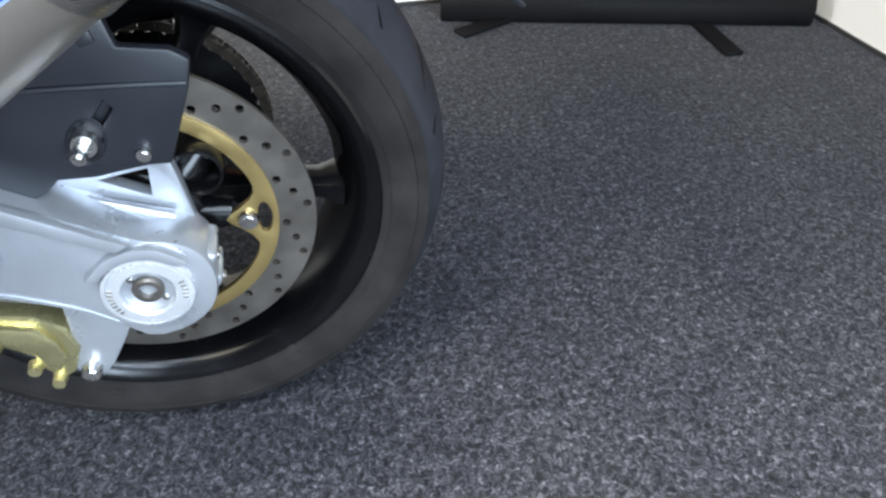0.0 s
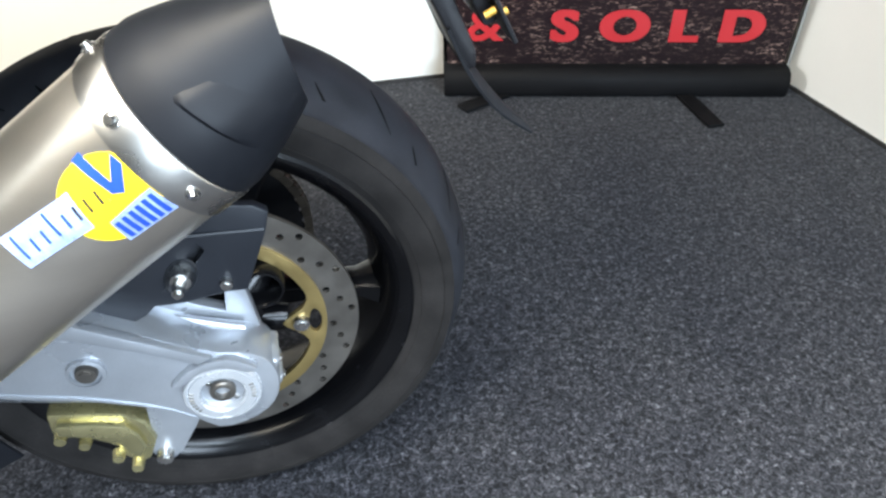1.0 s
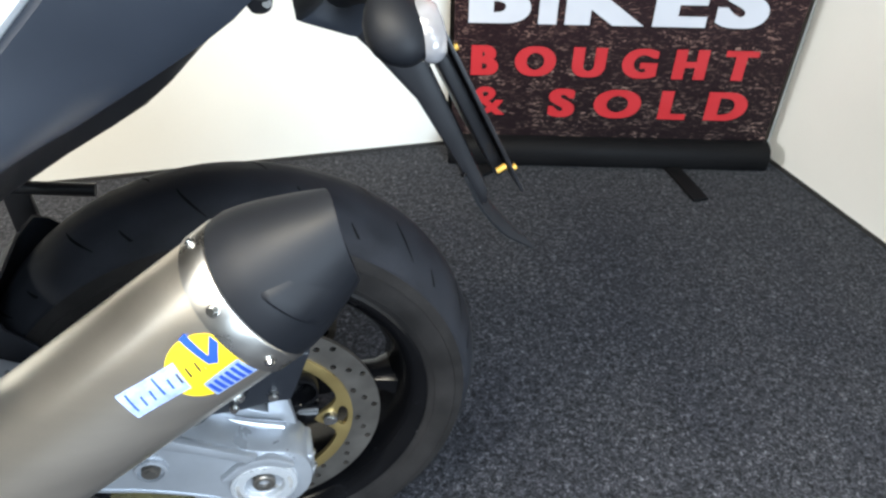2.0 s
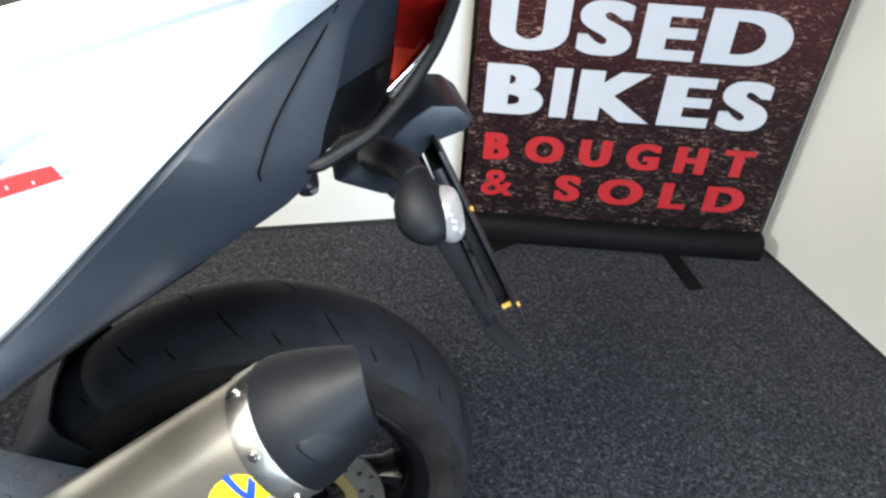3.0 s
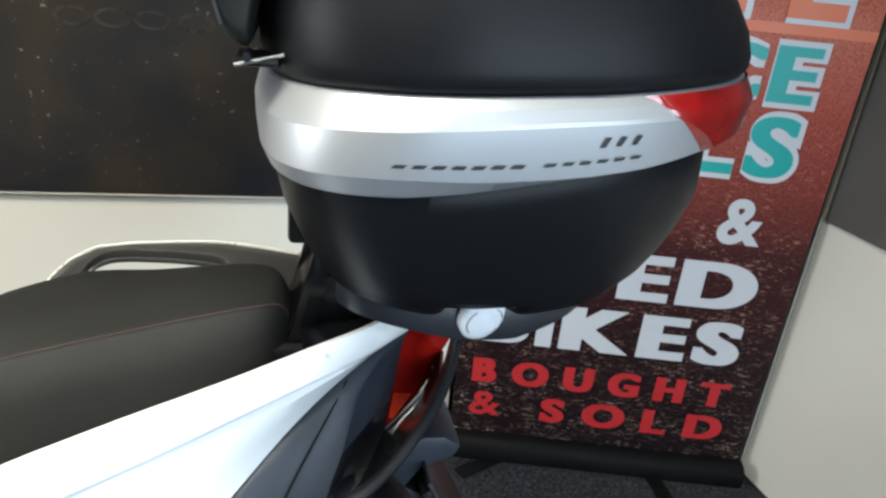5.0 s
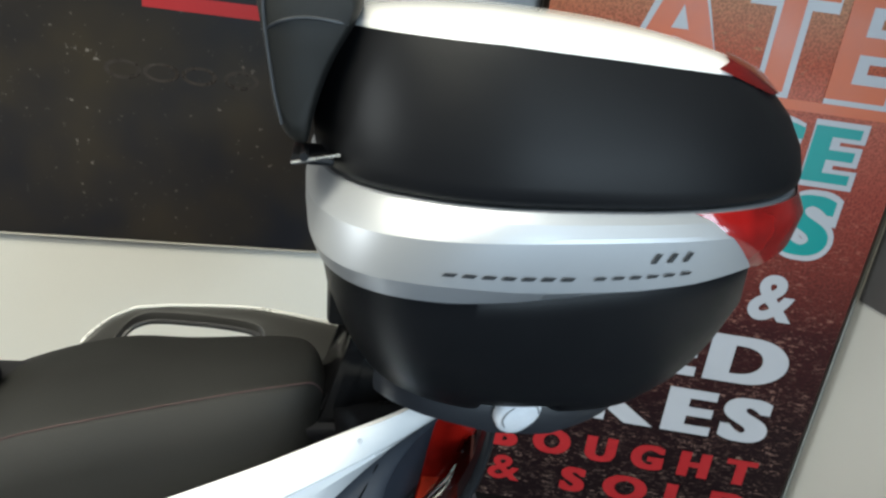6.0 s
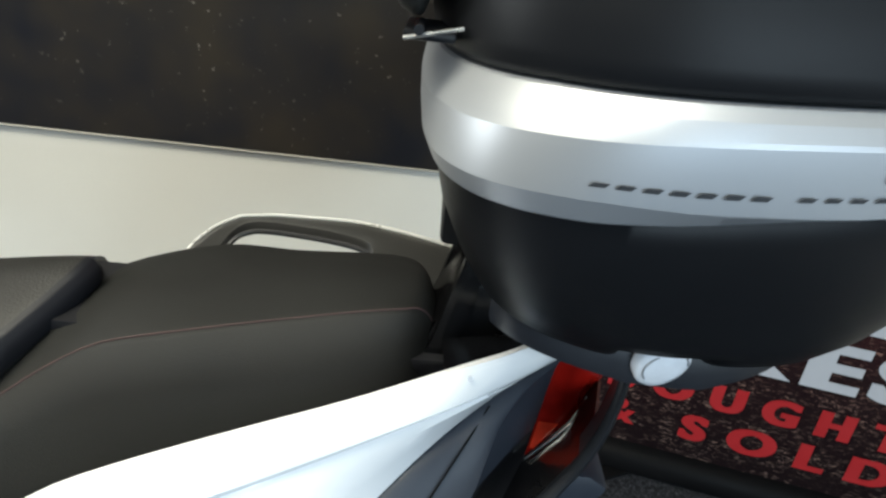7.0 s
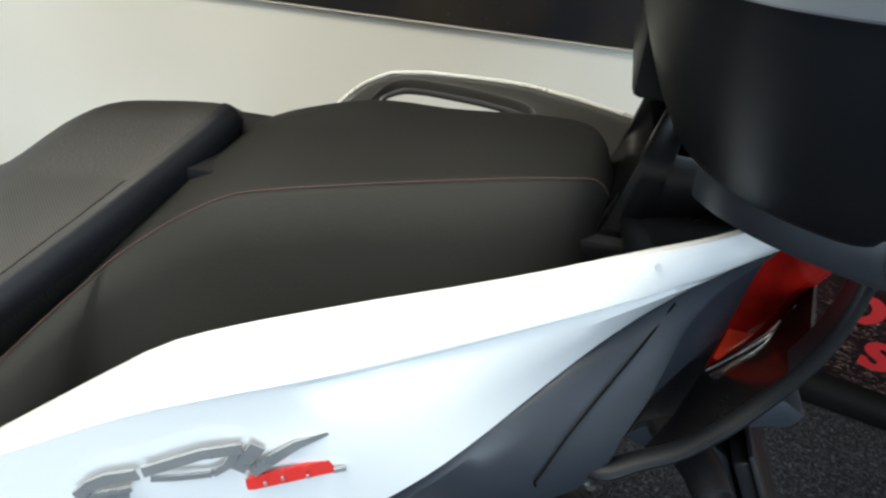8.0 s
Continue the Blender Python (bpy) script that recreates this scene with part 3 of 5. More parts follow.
# brake disc
DV = -0.080
DC = (-0.012, 0.290)
bm = bmesh.new()
holes = []
for k in range(16):
    for r, da in ((0.1355, 0.0), (0.1260, 0.11), (0.1165, 0.24)):
        a = 2 * math.pi * k / 16 + da
        holes.append(ring((DC[0] + r * math.cos(a), DC[1] + r * math.sin(a)), 0.0038, 8))
plate(bm, ring((DC[0], DC[1]), 0.1425, 96), DV, DV + 0.005, holes + [ring((DC[0], DC[1]), 0.1085, 72)])
disc = part("brake_disc", bm, DISC, bike, "drilled steel brake disc", 30)
bm = bmesh.new()
inner = []
for i in range(90):
    a = 2 * math.pi * i / 90
    lobe = max(0.0, math.cos(3 * (a + radians(4)))) ** 6
    inner.append((DC[0] + (0.0975 - 0.031 * lobe) * math.cos(a), DC[1] + (0.0975 - 0.031 * lobe) * math.sin(a)))
plate(bm, ring((DC[0], DC[1]), 0.1105, 72), DV - 0.003, DV + 0.003, [inner] + [[(DC[0] + (0.0990 + 0.0062 * math.cos(q)) * math.cos(radians(-4 + 120 * k) + 0.16 * math.sin(q)), DC[1] + (0.0990 + 0.0062 * math.cos(q)) * math.sin(radians(-4 + 120 * k) + 0.16 * math.sin(q))) for q in (2 * math.pi * i / 18 for i in range(18))] for k in range(3)], 0.0006)
carrier = part("disc_carrier", bm, GOLD, disc, "gold anodised disc carrier")
for k in range(3):
    a = radians(-4 + 120 * k)
    bolt("carrier_bolt", (DC[0] + 0.0845 * math.cos(a), DV - 0.005, DC[1] + 0.0845 * math.sin(a)), (0, -1, 0), 0.0095, 0.006, disc)

# sprocket and chain on the far side
bm = bmesh.new()
teeth = [(HUB[0] + (0.102 + 0.004 * (i % 2)) * math.cos(2 * math.pi * i / 88), HUB[2] + (0.102 + 0.004 * (i % 2)) * math.sin(2 * math.pi * i / 88)) for i in range(88)]
plate(bm, teeth, CW + 0.088, CW + 0.094, [ring((HUB[0], HUB[2]), 0.055, 40)])
sprocket = part("sprocket", bm, RIMBLK, bike, "oily rear sprocket")
bm = bmesh.new()
for i in range(44):
    a = 2 * math.pi * i / 44
    for dv in (-0.007, 0.007):
        block(bm, (HUB[0] + 0.1105 * math.cos(a), CW + 0.091 + dv, HUB[2] + 0.1105 * math.sin(a)), (0.0150, 0.0022, 0.0095), 0.0, Matrix.Rotation(-(a + math.pi / 2), 4, "Y"))
    cyl(bm, (HUB[0] + 0.1105 * math.cos(a), CW + 0.091, HUB[2] + 0.1105 * math.sin(a)), (0, 1, 0), 0.004, 0.015, 8)
part("chain", bm, CHAIN, bike, "greasy brown drive chain", smooth=False)

bm = bmesh.new()
plate(bm, [tuple(p) for p in cr([(-0.14, 0.30), (-0.12, 0.41), (-0.03, 0.445), (0.045, 0.425), (0.030, 0.398), (-0.02, 0.392), (-0.09, 0.35)], 26)], 0.085, 0.112, (), 0.003)
part("chain_guard", bm, RIMBLK, bike, "black moulded chain guard")

# inner mudguard that wraps the front of the wheel
bm = bmesh.new()
guard = [(0.235, -0.0880), (0.272, -0.0865), (0.288, -0.0740), (0.2945, -0.0300), (0.2950, 0.0500), (0.288, 0.0940), (0.272, 0.1065), (0.235, 0.1080)]
grid(bm, [[(HUB[0] + r * math.cos(radians(g)), v, HUB[2] + r * math.sin(radians(g))) for r, v in guard] for g in np.linspace(134, 208, 22)])
thicken(bm, 0.003)
part("inner_mudguard", bm, CAP, bike, "black plastic inner mudguard", 50)

# swing arm
bm = bmesh.new()
arm = [(-0.36, 0.545), (-0.23, 0.468), (-0.11, 0.394), (-0.076, 0.372), (-0.037, 0.348), (0.001, 0.326), (0.021, 0.321), (0.036, 0.311), (0.045, 0.295), (0.047, 0.275), (0.039, 0.250), (0.017, 0.232), (-0.014, 0.227), (-0.036, 0.247), (-0.062, 0.270), (-0.114, 0.296), (-0.16, 0.312), (-0.26, 0.347), (-0.36, 0.382)]
plate(bm, [tuple(p) for p in cr(arm, 44)], -0.150, -0.098, (), 0.006)
swing = part("swingarm", bm, ALLOY, bike, "silver cast alloy swing arm")
bm = bmesh.new()
rib = [(-0.36, 0.545), (-0.23, 0.468), (-0.11, 0.394), (-0.05, 0.356), (-0.004, 0.327), (-0.016, 0.322), (-0.06, 0.348), (-0.12, 0.380), (-0.24, 0.448), (-0.36, 0.520)]
plate(bm, rib, -0.158, -0.148, (), 0.003)
part("upper_rib", bm, ALLOY, swing)
bm = bmesh.new()
up_ = cr([(-0.36, 0.384), (-0.26, 0.349), (-0.16, 0.314), (-0.114, 0.298), (-0.062, 0.272), (-0.034, 0.250)], 16)
lo_ = cr([(-0.36, 0.345), (-0.26, 0.315), (-0.16, 0.283), (-0.114, 0.270), (-0.056, 0.249), (-0.026, 0.236)], 16)
grid(bm, [[(p[0], v, p[1]) for p in e] for e, v in ((up_, -0.110), (up_, -0.1505), ([p + (q - p) * 0.12 for p, q in zip(up_, lo_)], -0.1505), (lo_, -0.130), (lo_, -0.110))])
bmesh.ops.recalc_face_normals(bm, faces=bm.faces)
part("lower_rib", bm, ALLOY, swing, "", 25)
bm = bmesh.new()
AX = (-0.004, -0.152, 0.280)
lathe(bm, AX, [(0.0345, 0.03), (0.0345, -0.002), (0.0335, -0.0045), (0.0310, -0.005), (0.0303, -0.0035), (0.0296, -0.005), (0.0215, -0.0055), (0.0200, -0.004), (0.0192, 0.009), (0.0, 0.009)], 72)
cover = part("axle_cover", bm, MACHINED, swing, "bright machined eccentric axle cover", 25)
for i in range(44):
    a = 2 * math.pi * i / 44
    if -0.55 < math.sin(a) < 0.30 and math.cos(a) < 0 or abs(math.sin(a)) < 0.3:
        bm = bmesh.new()
        block(bm, (AX[0] + 0.0272 * math.cos(a), AX[1] - 0.0056, AX[2] + 0.0272 * math.sin(a)), (0.0044, 0.0010, 0.0009), 0, Matrix.Rotation(-a, 4, "Y"))
        part("index_tick", bm, DISC, cover, smooth=False)
bm = bmesh.new()
lathe(bm, (AX[0], AX[1] + 0.006, AX[2]), [(0.0190, 0.006), (0.0190, -0.001), (0.0172, -0.002), (0.0165, 0.001), (0.0140, 0.001), (0.0, 0.001)], 48)
part("cover_recess", bm, GREY, cover, "dull grey recessed disc", 30)
bm = bmesh.new()
lathe(bm, (AX[0], AX[1] - 0.001, AX[2] + 0.001), [(0.0118, 0.010), (0.0118, -0.001), (0.0105, -0.003), (0.0072, -0.003), (0.0066, 0.007), (0.0, 0.007)], 24)
part("axle_nut", bm, DISC, cover, "hollow grey axle end", 25)
for du, dw in ((0.010, -0.0115), (-0.011, 0.0105)):
    bolt("cover_bolt", (AX[0] + du, AX[1] + 0.003, AX[2] + dw), (0, -1, 0), 0.0032, 0.004, cover)
bm = bmesh.new()
plate(bm, [tuple(p) for p in cr([(-0.045, 0.300), (-0.022, 0.319), (0.008, 0.322), (0.030, 0.306), (0.022, 0.303), (0.004, 0.3125), (-0.018, 0.311), (-0.038, 0.297)], 26)], -0.158, -0.147, (), 0.002)
part("cover_hood", bm, ALLOY, swing)
for dz in (-0.012, 0.010):
    bm = bmesh.new()
    block(bm, (0.041, -0.122, 0.283 + dz), (0.016, 0.042, 0.013), 0.004, Matrix.Rotation(radians(20), 4, "Y"), 3)
    part("pinch_lug", bm, ALLOY, swing)
    bolt("pinch_bolt", (0.048, -0.132, 0.280 + dz), (0.9, 0, -0.35), 0.0045, 0.005, swing, DISC)
bm = bmesh.new()
lathe(bm, (-0.106, -0.150, 0.330), [(0.0165, 0.012), (0.0155, -0.004), (0.0128, -0.005), (0.0120, -0.001), (0.0, -0.001)], 36)
part("arm_boss", bm, ALLOY, swing)
bolt("arm_bolt", (-0.106, -0.1525, 0.330), (0, -1, 0), 0.0100, 0.006, swing, DISC)
# cast web that carries the heat shield
bm = bmesh.new()
plate(bm, [(-0.16, 0.40), (-0.075, 0.388), (-0.055, 0.366), (-0.026, 0.361), (0.014, 0.367), (0.029, 0.364), (0.033, 0.337), (0.037, 0.300), (0.030, 0.280), (-0.09, 0.30), (-0.16, 0.33)], -0.108, -0.094, [[(-0.024, 0.3545), (0.012, 0.3600), (0.009, 0.336)]], 0.002)
web = part("cast_web", bm, ALLOY, swing, "triangular cast web")

bm = bmesh.new()
tube(bm, [(-0.050, -0.110, 0.350), (-0.02, -0.114, 0.337), (0.022, -0.114, 0.318)], lambda t: 0.002 + 0.004 * t, 10, 14)
part("web_rib", bm, ALLOY, swing)
# caliper under the arm
bm = bmesh.new()
plate(bm, [(-0.082, 0.262), (-0.050, 0.250), (-0.030, 0.232), (-0.044, 0.205), (-0.062, 0.176), (-0.074, 0.163), (-0.090, 0.166), (-0.094, 0.182), (-0.086, 0.21)], -0.122, -0.108, (), 0.003)
part("caliper_hanger", bm, ALLOY, swing)
bolt("hanger_bolt", (-0.081, -0.126, 0.175), (0, -1, 0), 0.009, 0.010, swing)
bm = bmesh.new()
plate(bm, [(-0.165, 0.264), (-0.125, 0.255), (-0.102, 0.248), (-0.087, 0.228), (-0.082, 0.203), (-0.093, 0.178), (-0.106, 0.172), (-0.116, 0.188), (-0.118, 0.203), (-0.138, 0.22), (-0.168, 0.236)], -0.128, -0.058, (), 0.005)
caliper = part("brake_caliper", bm, BRASS, bike, "gold two-piston brake caliper")
for c in ((-0.107, -0.130, 0.174), (-0.120, -0.130, 0.193), (-0.143, -0.130, 0.220), (-0.162, -0.128, 0.230)):
    bm = bmesh.new()
    cyl(bm, c, (0, -1, 0), 0.0066, 0.010, 16, 0.0052)
    part("caliper_boss", bm, BRASS, caliper)
bm = bmesh.new()
plate(bm, [(-0.158, 0.256), (-0.126, 0.248), (-0.104, 0.240), (-0.094, 0.222), (-0.091, 0.204), (-0.100, 0.190), (-0.108, 0.204), (-0.114, 0.220), (-0.134, 0.232), (-0.160, 0.242)], -0.137, -0.126, (), 0.003)
part("caliper_bridge", bm, BRASS, caliper)

# silencer
AD = Vector((0.829, 0, 0.559)).normalized()
AP = Vector((-AD.z, 0, AD.x))
AC = AP * 0.460 + Vector((0, -0.197, 0))
CR = 0.061


def on_can(a, deg, r=CR):
    """A point of the silencer: a along its axis, degrees up from its outward side."""
    t = radians(deg)
    k = 1 + 0.05 * math.cos(2 * t)
    return AC + AD * a + AP * r * math.sin(t) * k + Vector((0, -1, 0)) * r * math.cos(t)


def can_rows(prof, segs=64):
    return [[on_can(a, 360 * i / segs, r) for i in range(segs)] for a, r in prof]


bm = bmesh.new()
grid(bm, can_rows([(-0.16, 0.045), (-0.15, 0.055), (-0.12, CR), (0.0, CR), (0.15, CR), (0.325, CR)]), True, True)
can = part("silencer", bm, TITAN, bike, "brushed titanium oval silencer with stickers")
bm = bmesh.new()
grid(bm, can_rows([(0.325, CR), (0.3255, CR + 0.0018), (0.346, CR + 0.0018), (0.348, CR + 0.0005), (0.349, CR - 0.002)]), True, True)
part("clamp_band", bm, CLAMP, can, "polished steel band")
for deg in (92, 34, -18):
    p = on_can(0.337, deg, CR + 0.003)
    n = (p - on_can(0.337, deg, 0.03)).normalized()
    bm = bmesh.new()
    cyl(bm, p - n * 0.0005, n, 0.0046, 0.002, 18)
    cyl(bm, p + n * 0.0015, n, 0.0034, 0.003, 14, 0.0024)
    part("rivet", bm, STEEL, can)
# end cap, cut off at a slant
bm = bmesh.new()
rows = []
for s in np.linspace(0, 1, 9):
    sec = []
    for i in range(64):
        deg = 360 * i / 64
        t = radians(deg)
        end = 0.424 + 0.014 * math.sin(t) + 0.004 * math.cos(t)
        a = 0.349 + (end - 0.349) * s
        r = (CR + 0.001) * (1 - 0.42 * (max(0, s - 0.10) / 0.90) ** 1.3 * (1 + 0.30 * math.sin(t)))
        p = on_can(a, deg, r) + AP * 0.001 * s * s
        sec.append(p)
    rows.append(sec)
last = rows[-1]
mid = sum((Vector(p) for p in last), Vector()) / len(last)
rows.append([mid + (Vector(p) - mid) * 0.90 for p in last])
rows.append([mid + (Vector(p) - mid) * 0.84 - AD * 0.03 for p in last])
grid(bm, rows, True)
bm.faces.new([v for v in list(bm.verts)[-64:]])
cap = part("end_cap", bm, CAP, can, "matt black pointed end cap", 32)
bm = bmesh.new()
rows = []
for i in range(13):
    e = i / 12
    row = []
    for j in range(13):
        f = j / 12
        lo, hi = -30 - 4 * e, 27 - 6 * e
        deg = lo + (hi - lo) * f
        a = 0.366 + 0.012 * (1 - f) + (0.048 - 0.010 * (1 - f)) * e
        s = (a - 0.349) / (0.42 - 0.349)
        t = radians(deg)
        r = (CR + 0.001) * (1 - 0.42 * (max(0, s - 0.10) / 0.90) ** 1.3 * (1 + 0.30 * math.sin(t)))
        k = min(e / 0.10, 1) * min((1 - f) / 0.10, 1) * (1 - e) ** 0.8 * min(f / 0.5, 1)
        row.append(on_can(a, deg, r - 0.0006 * (1 - min(e / 0.05, 1)) + 0.0002 + 0.0048 * k) + AP * 0.001 * s * s)
    rows.append(row)
grid(bm, rows)
part("cap_facet", bm, CAP, can)


def sticker(name, material, corners, parent, n=8, lift=0.0008, label=""):
    """A patch on the silencer between two edges, each given by (a, degrees) points."""
    lo, hi = corners
    bm = bmesh.new()
    a, b = cr(lo, n) if len(lo) > 2 else [np.array(lo[0]) + (np.array(lo[1]) - np.array(lo[0])) * i / (n - 1) for i in range(n)], None
    b = cr(hi, n) if len(hi) > 2 else [np.array(hi[0]) + (np.array(hi[1]) - np.array(hi[0])) * i / (n - 1) for i in range(n)]
    grid(bm, [[on_can(*(p + (q - p) * j / 5), CR + lift) for p, q in zip(a, b)] for j in range(6)])
    return part(name, bm, material, parent, label)


bm = bmesh.new()
grid(bm, [[on_can(0.303 + 0.0285 * k * math.cos(t), 6.5 + 24.5 * k * math.sin(t), CR + 0.0008) for t in (2 * math.pi * i / 40 for i in range(40))] for k in (0.02, 0.25, 0.5, 0.75, 1.0)], True)
part("sticker_disc", bm, YELLOW, can, "round yellow sticker")
sticker("sticker_strip", PALE, ([(0.238, 5), (0.262, 3), (0.284, 1)], [(0.238, 26), (0.262, 24), (0.289, 22)]), can, lift=0.0012, label="pale blue printed strip")
sticker("sticker_patch", PALE, ([(0.289, -17), (0.311, -18.5), (0.3245, -19.5)], [(0.292, -2), (0.315, -1), (0.3245, -1)]), can, lift=0.0014, label="pale blue block")
for i in range(6):
    a0 = 0.2918 + 0.0053 * i
    sticker("sticker_bar", BLUE, ([(a0, -15.5 - 0.4 * i), (a0 + 0.0034, -15.8 - 0.4 * i)], [(a0 + 0.0012, -4.0 + 0.2 * i), (a0 + 0.0043, -4.2 + 0.2 * i)]), can, 3, 0.0018)
sticker("sticker_tick", BLUE, ([(0.3035, 32), (0.3100, 33)], [(0.3075, 8), (0.3130, 5)]), can, 3, 0.0017, "blue tick stroke")
sticker("sticker_tick", BLUE, ([(0.3085, 9), (0.3130, 5)], [(0.3235, 23), (0.3245, 16)]), can, 3, 0.0018, "blue tick stroke")
for i in range(8):
    a0 = 0.2425 + 0.0080 * i
    k = 1.0 if i in (0, 3) else 0.55
    sticker("sticker_bar", INK if i > 4 else BLUE, ([(a0, 9 - i * 0.3), (a0 + 0.0017, 9 - i * 0.3)], [(a0 + 0.0018, 9 + 14 * k - i * 0.3), (a0 + 0.0035, 9 + 14 * k - i * 0.3)]), can, 3, 0.0019)

# heat shield and hanger between silencer and arm
bm = bmesh.new()
sh = [(0.020, 0.484), (0.023, 0.466), (0.054, 0.461), (0.065, 0.453), (0.060, 0.434), (0.036, 0.377), (0.020, 0.378), (-0.017, 0.373), (-0.041, 0.374), (-0.050, 0.366), (-0.060, 0.361), (-0.083, 0.360), (-0.14, 0.372), (-0.22, 0.40), (-0.20, 0.45), (-0.08, 0.475), (-0.005, 0.487)]
plate(bm, sh, -0.134, -0.124, [[(-0.030, 0.390), (-0.022, 0.389), (0.009, 0.424), (0.005, 0.430)]], 0.003)
shield = part("heat_shield", bm, SHIELD, bike, "black moulded heat shield")
bm = bmesh.new()
plate(bm, [(-0.035, 0.385), (0.0, 0.385), (0.02, 0.432), (-0.01, 0.432)], -0.122, -0.116)
part("shield_backing", bm, INK, shield)
bm = bmesh.new()
pocket = [(-0.014 + 0.013 * math.cos(t) + 0.004 * math.sin(t), 0.402 + 0.017 * math.sin(t)) for t in (2 * math.pi * i / 28 for i in range(28))]
grid(bm, [[(c[0] + (u - c[0]) * k, v, c[1] + (w - c[1]) * k) for u, w in pocket] for c in ((-0.014, 0.402),) for k, v in ((1.06, -0.1338), (1.0, -0.1352), (0.94, -0.1345), (0.90, -0.1340), (0.02, -0.1340))], True)
part("stud_pocket", bm, INK, shield, "dark oval rubber washer")
for u in (-0.013, 0.007):
    bm = bmesh.new()
    block(bm, (u, -0.135, 0.4735), (0.010, 0.004, 0.009), 0.001, Matrix.Rotation(radians(-12), 4, "Y"))
    part("clip", bm, INK, shield)
bolt("hanger_stud", (-0.013, -0.140, 0.405), (0, -1, 0), 0.0095, 0.012, shield)
bolt("stud_end", (-0.015, -0.150, 0.403), (0, -1, 0), 0.0055, 0.016, shield)
bolt("shield_bolt", (0.020, -0.136, 0.389), (0, -1, 0), 0.0058, 0.006, shield)
bm = bmesh.new()
tube(bm, [(0.059, -0.133, 0.437), (0.0, -0.134, 0.441), (-0.10, -0.134, 0.445)], 0.0024, 8, 12)
part("shield_rib", bm, SHIELD, shield)

# ---- body work ----
def flank(u, w):
    return -0.149 + 0.532 * u + 0.014 * w


N = 30
fold = cr([(0.165, -0.004, 0.950), (0.130, -0.029, 0.9492), (0.100, -0.0505, 0.9472), (0.070, -0.068, 0.9450), (0.040, -0.087, 0.9434), (0.0, -0.1125, 0.9412), (-0.040, -0.1344, 0.9381), (-0.080, -0.152, 0.9329), (-0.120, -0.1677, 0.9256), (-0.160, -0.182, 0.9165), (-0.200, -0.193, 0.9015), (-0.240, -0.208, 0.8775), (-0.280, -0.234, 0.8560), (-0.380, -0.290, 0.800)], N)
top = [p + np.array((0, -0.008, 0.0015)) for p in fold]
crease = cr([(0.158, -0.015, 0.9290), (0.120, -0.0445, 0.9215), (0.090, -0.071, 0.9215), (0.050, -0.106, 0.9235), (0.0, -0.138, 0.9184), (-0.050, -0.1635, 0.9090), (-0.100, -0.190, 0.9020), (-0.150, -0.212, 0.8940), (-0.200, -0.238, 0.8885), (-0.260, -0.270, 0.8720), (-0.380, -0.330, 0.830)], N)
edge = cr([(0.157, -0.0145, 0.9270), (0.130, -0.0302, 0.9171), (0.100, -0.0500, 0.9045), (0.070, -0.0700, 0.8880), (0.040, -0.0980, 0.8722), (0.010, -0.1287, 0.8527), (-0.020, -0.1590, 0.8320), (-0.050, -0.1790, 0.8075), (-0.100, -0.1930, 0.7600), (-0.160, -0.2190, 0.7087), (-0.260, -0.2790, 0.645), (-0.380, -0.343, 0.565)], N)
under = cr([(0.150, -0.0120, 0.9200), (0.122, -0.0420, 0.9030), (0.1055, -0.0640, 0.8870), (0.0950, -0.0840, 0.8690), (0.0868, -0.0975, 0.8424), (0.0759, -0.1100, 0.8164), (0.0680, -0.1160, 0.7870), (0.0480, -0.1200, 0.7590), (0.0, -0.1350, 0.7320), (-0.060, -0.1640, 0.7080), (-0.160, -0.2180, 0.668), (-0.380, -0.335, 0.545)], N)


def between(a, b, k, push=0.0):
    return [np.array(p) + (np.array(q) - np.array(p)) * k + np.array((0, push, 0)) for p, q in zip(a, b)]


def fade(i):
    """The undercut below the crease is deep towards the tail and runs out towards the front."""
    return max(0.12, min(1.0, i / 4)) * max(0.0, min(1.0, (24 - i) / 14))


lip = [p + np.array((0.0, 0.0050 * fade(i), -0.0055 * min(1, 0.2 + i / 5))) for i, p in enumerate(crease)]
below = [p + (q - p) * 0.30 + np.array((0, -0.0005 - 0.002 * fade(i), 0)) for i, (p, q) in enumerate(zip(crease, edge))]
skirt = [p + np.array((-0.004, 0.004, -0.020)) for p in fold]
white_rows = [skirt, fold, between(fold, top, 0.8, 0.0), top, between(top, crease, 0.15, -0.0015), between(top, crease, 0.5, -0.0035), between(top, crease, 0.9, -0.0012), crease,
              lip, below, between(crease, edge, 0.65, -0.0015), between(crease, edge, 0.97, 0.0), [np.array(p) + np.array((0, 0.008, 0.0)) for p in edge]]
panels = []
bm = bmesh.new()
grid(bm, white_rows)
bmesh.ops.recalc_face_normals(bm, faces=bm.faces)
panels.append(part("side_panel", bm, WHITE, bike, "gloss white pointed side panel with a sharp crease", 28))
grey_rows = [[np.array(p) + np.array((0, 0.004, 0.0)) for p in edge], between(edge, under, 0.05, -0.001), between(edge, under, 0.25, -0.004), between(edge, under, 0.5, -0.006), between(edge, under, 0.75, -0.005), between(edge, under, 0.93, -0.002), under,
             [np.array((p[0] + 0.002, p[1] + 0.010, p[2] + 0.001)) for p in under]]
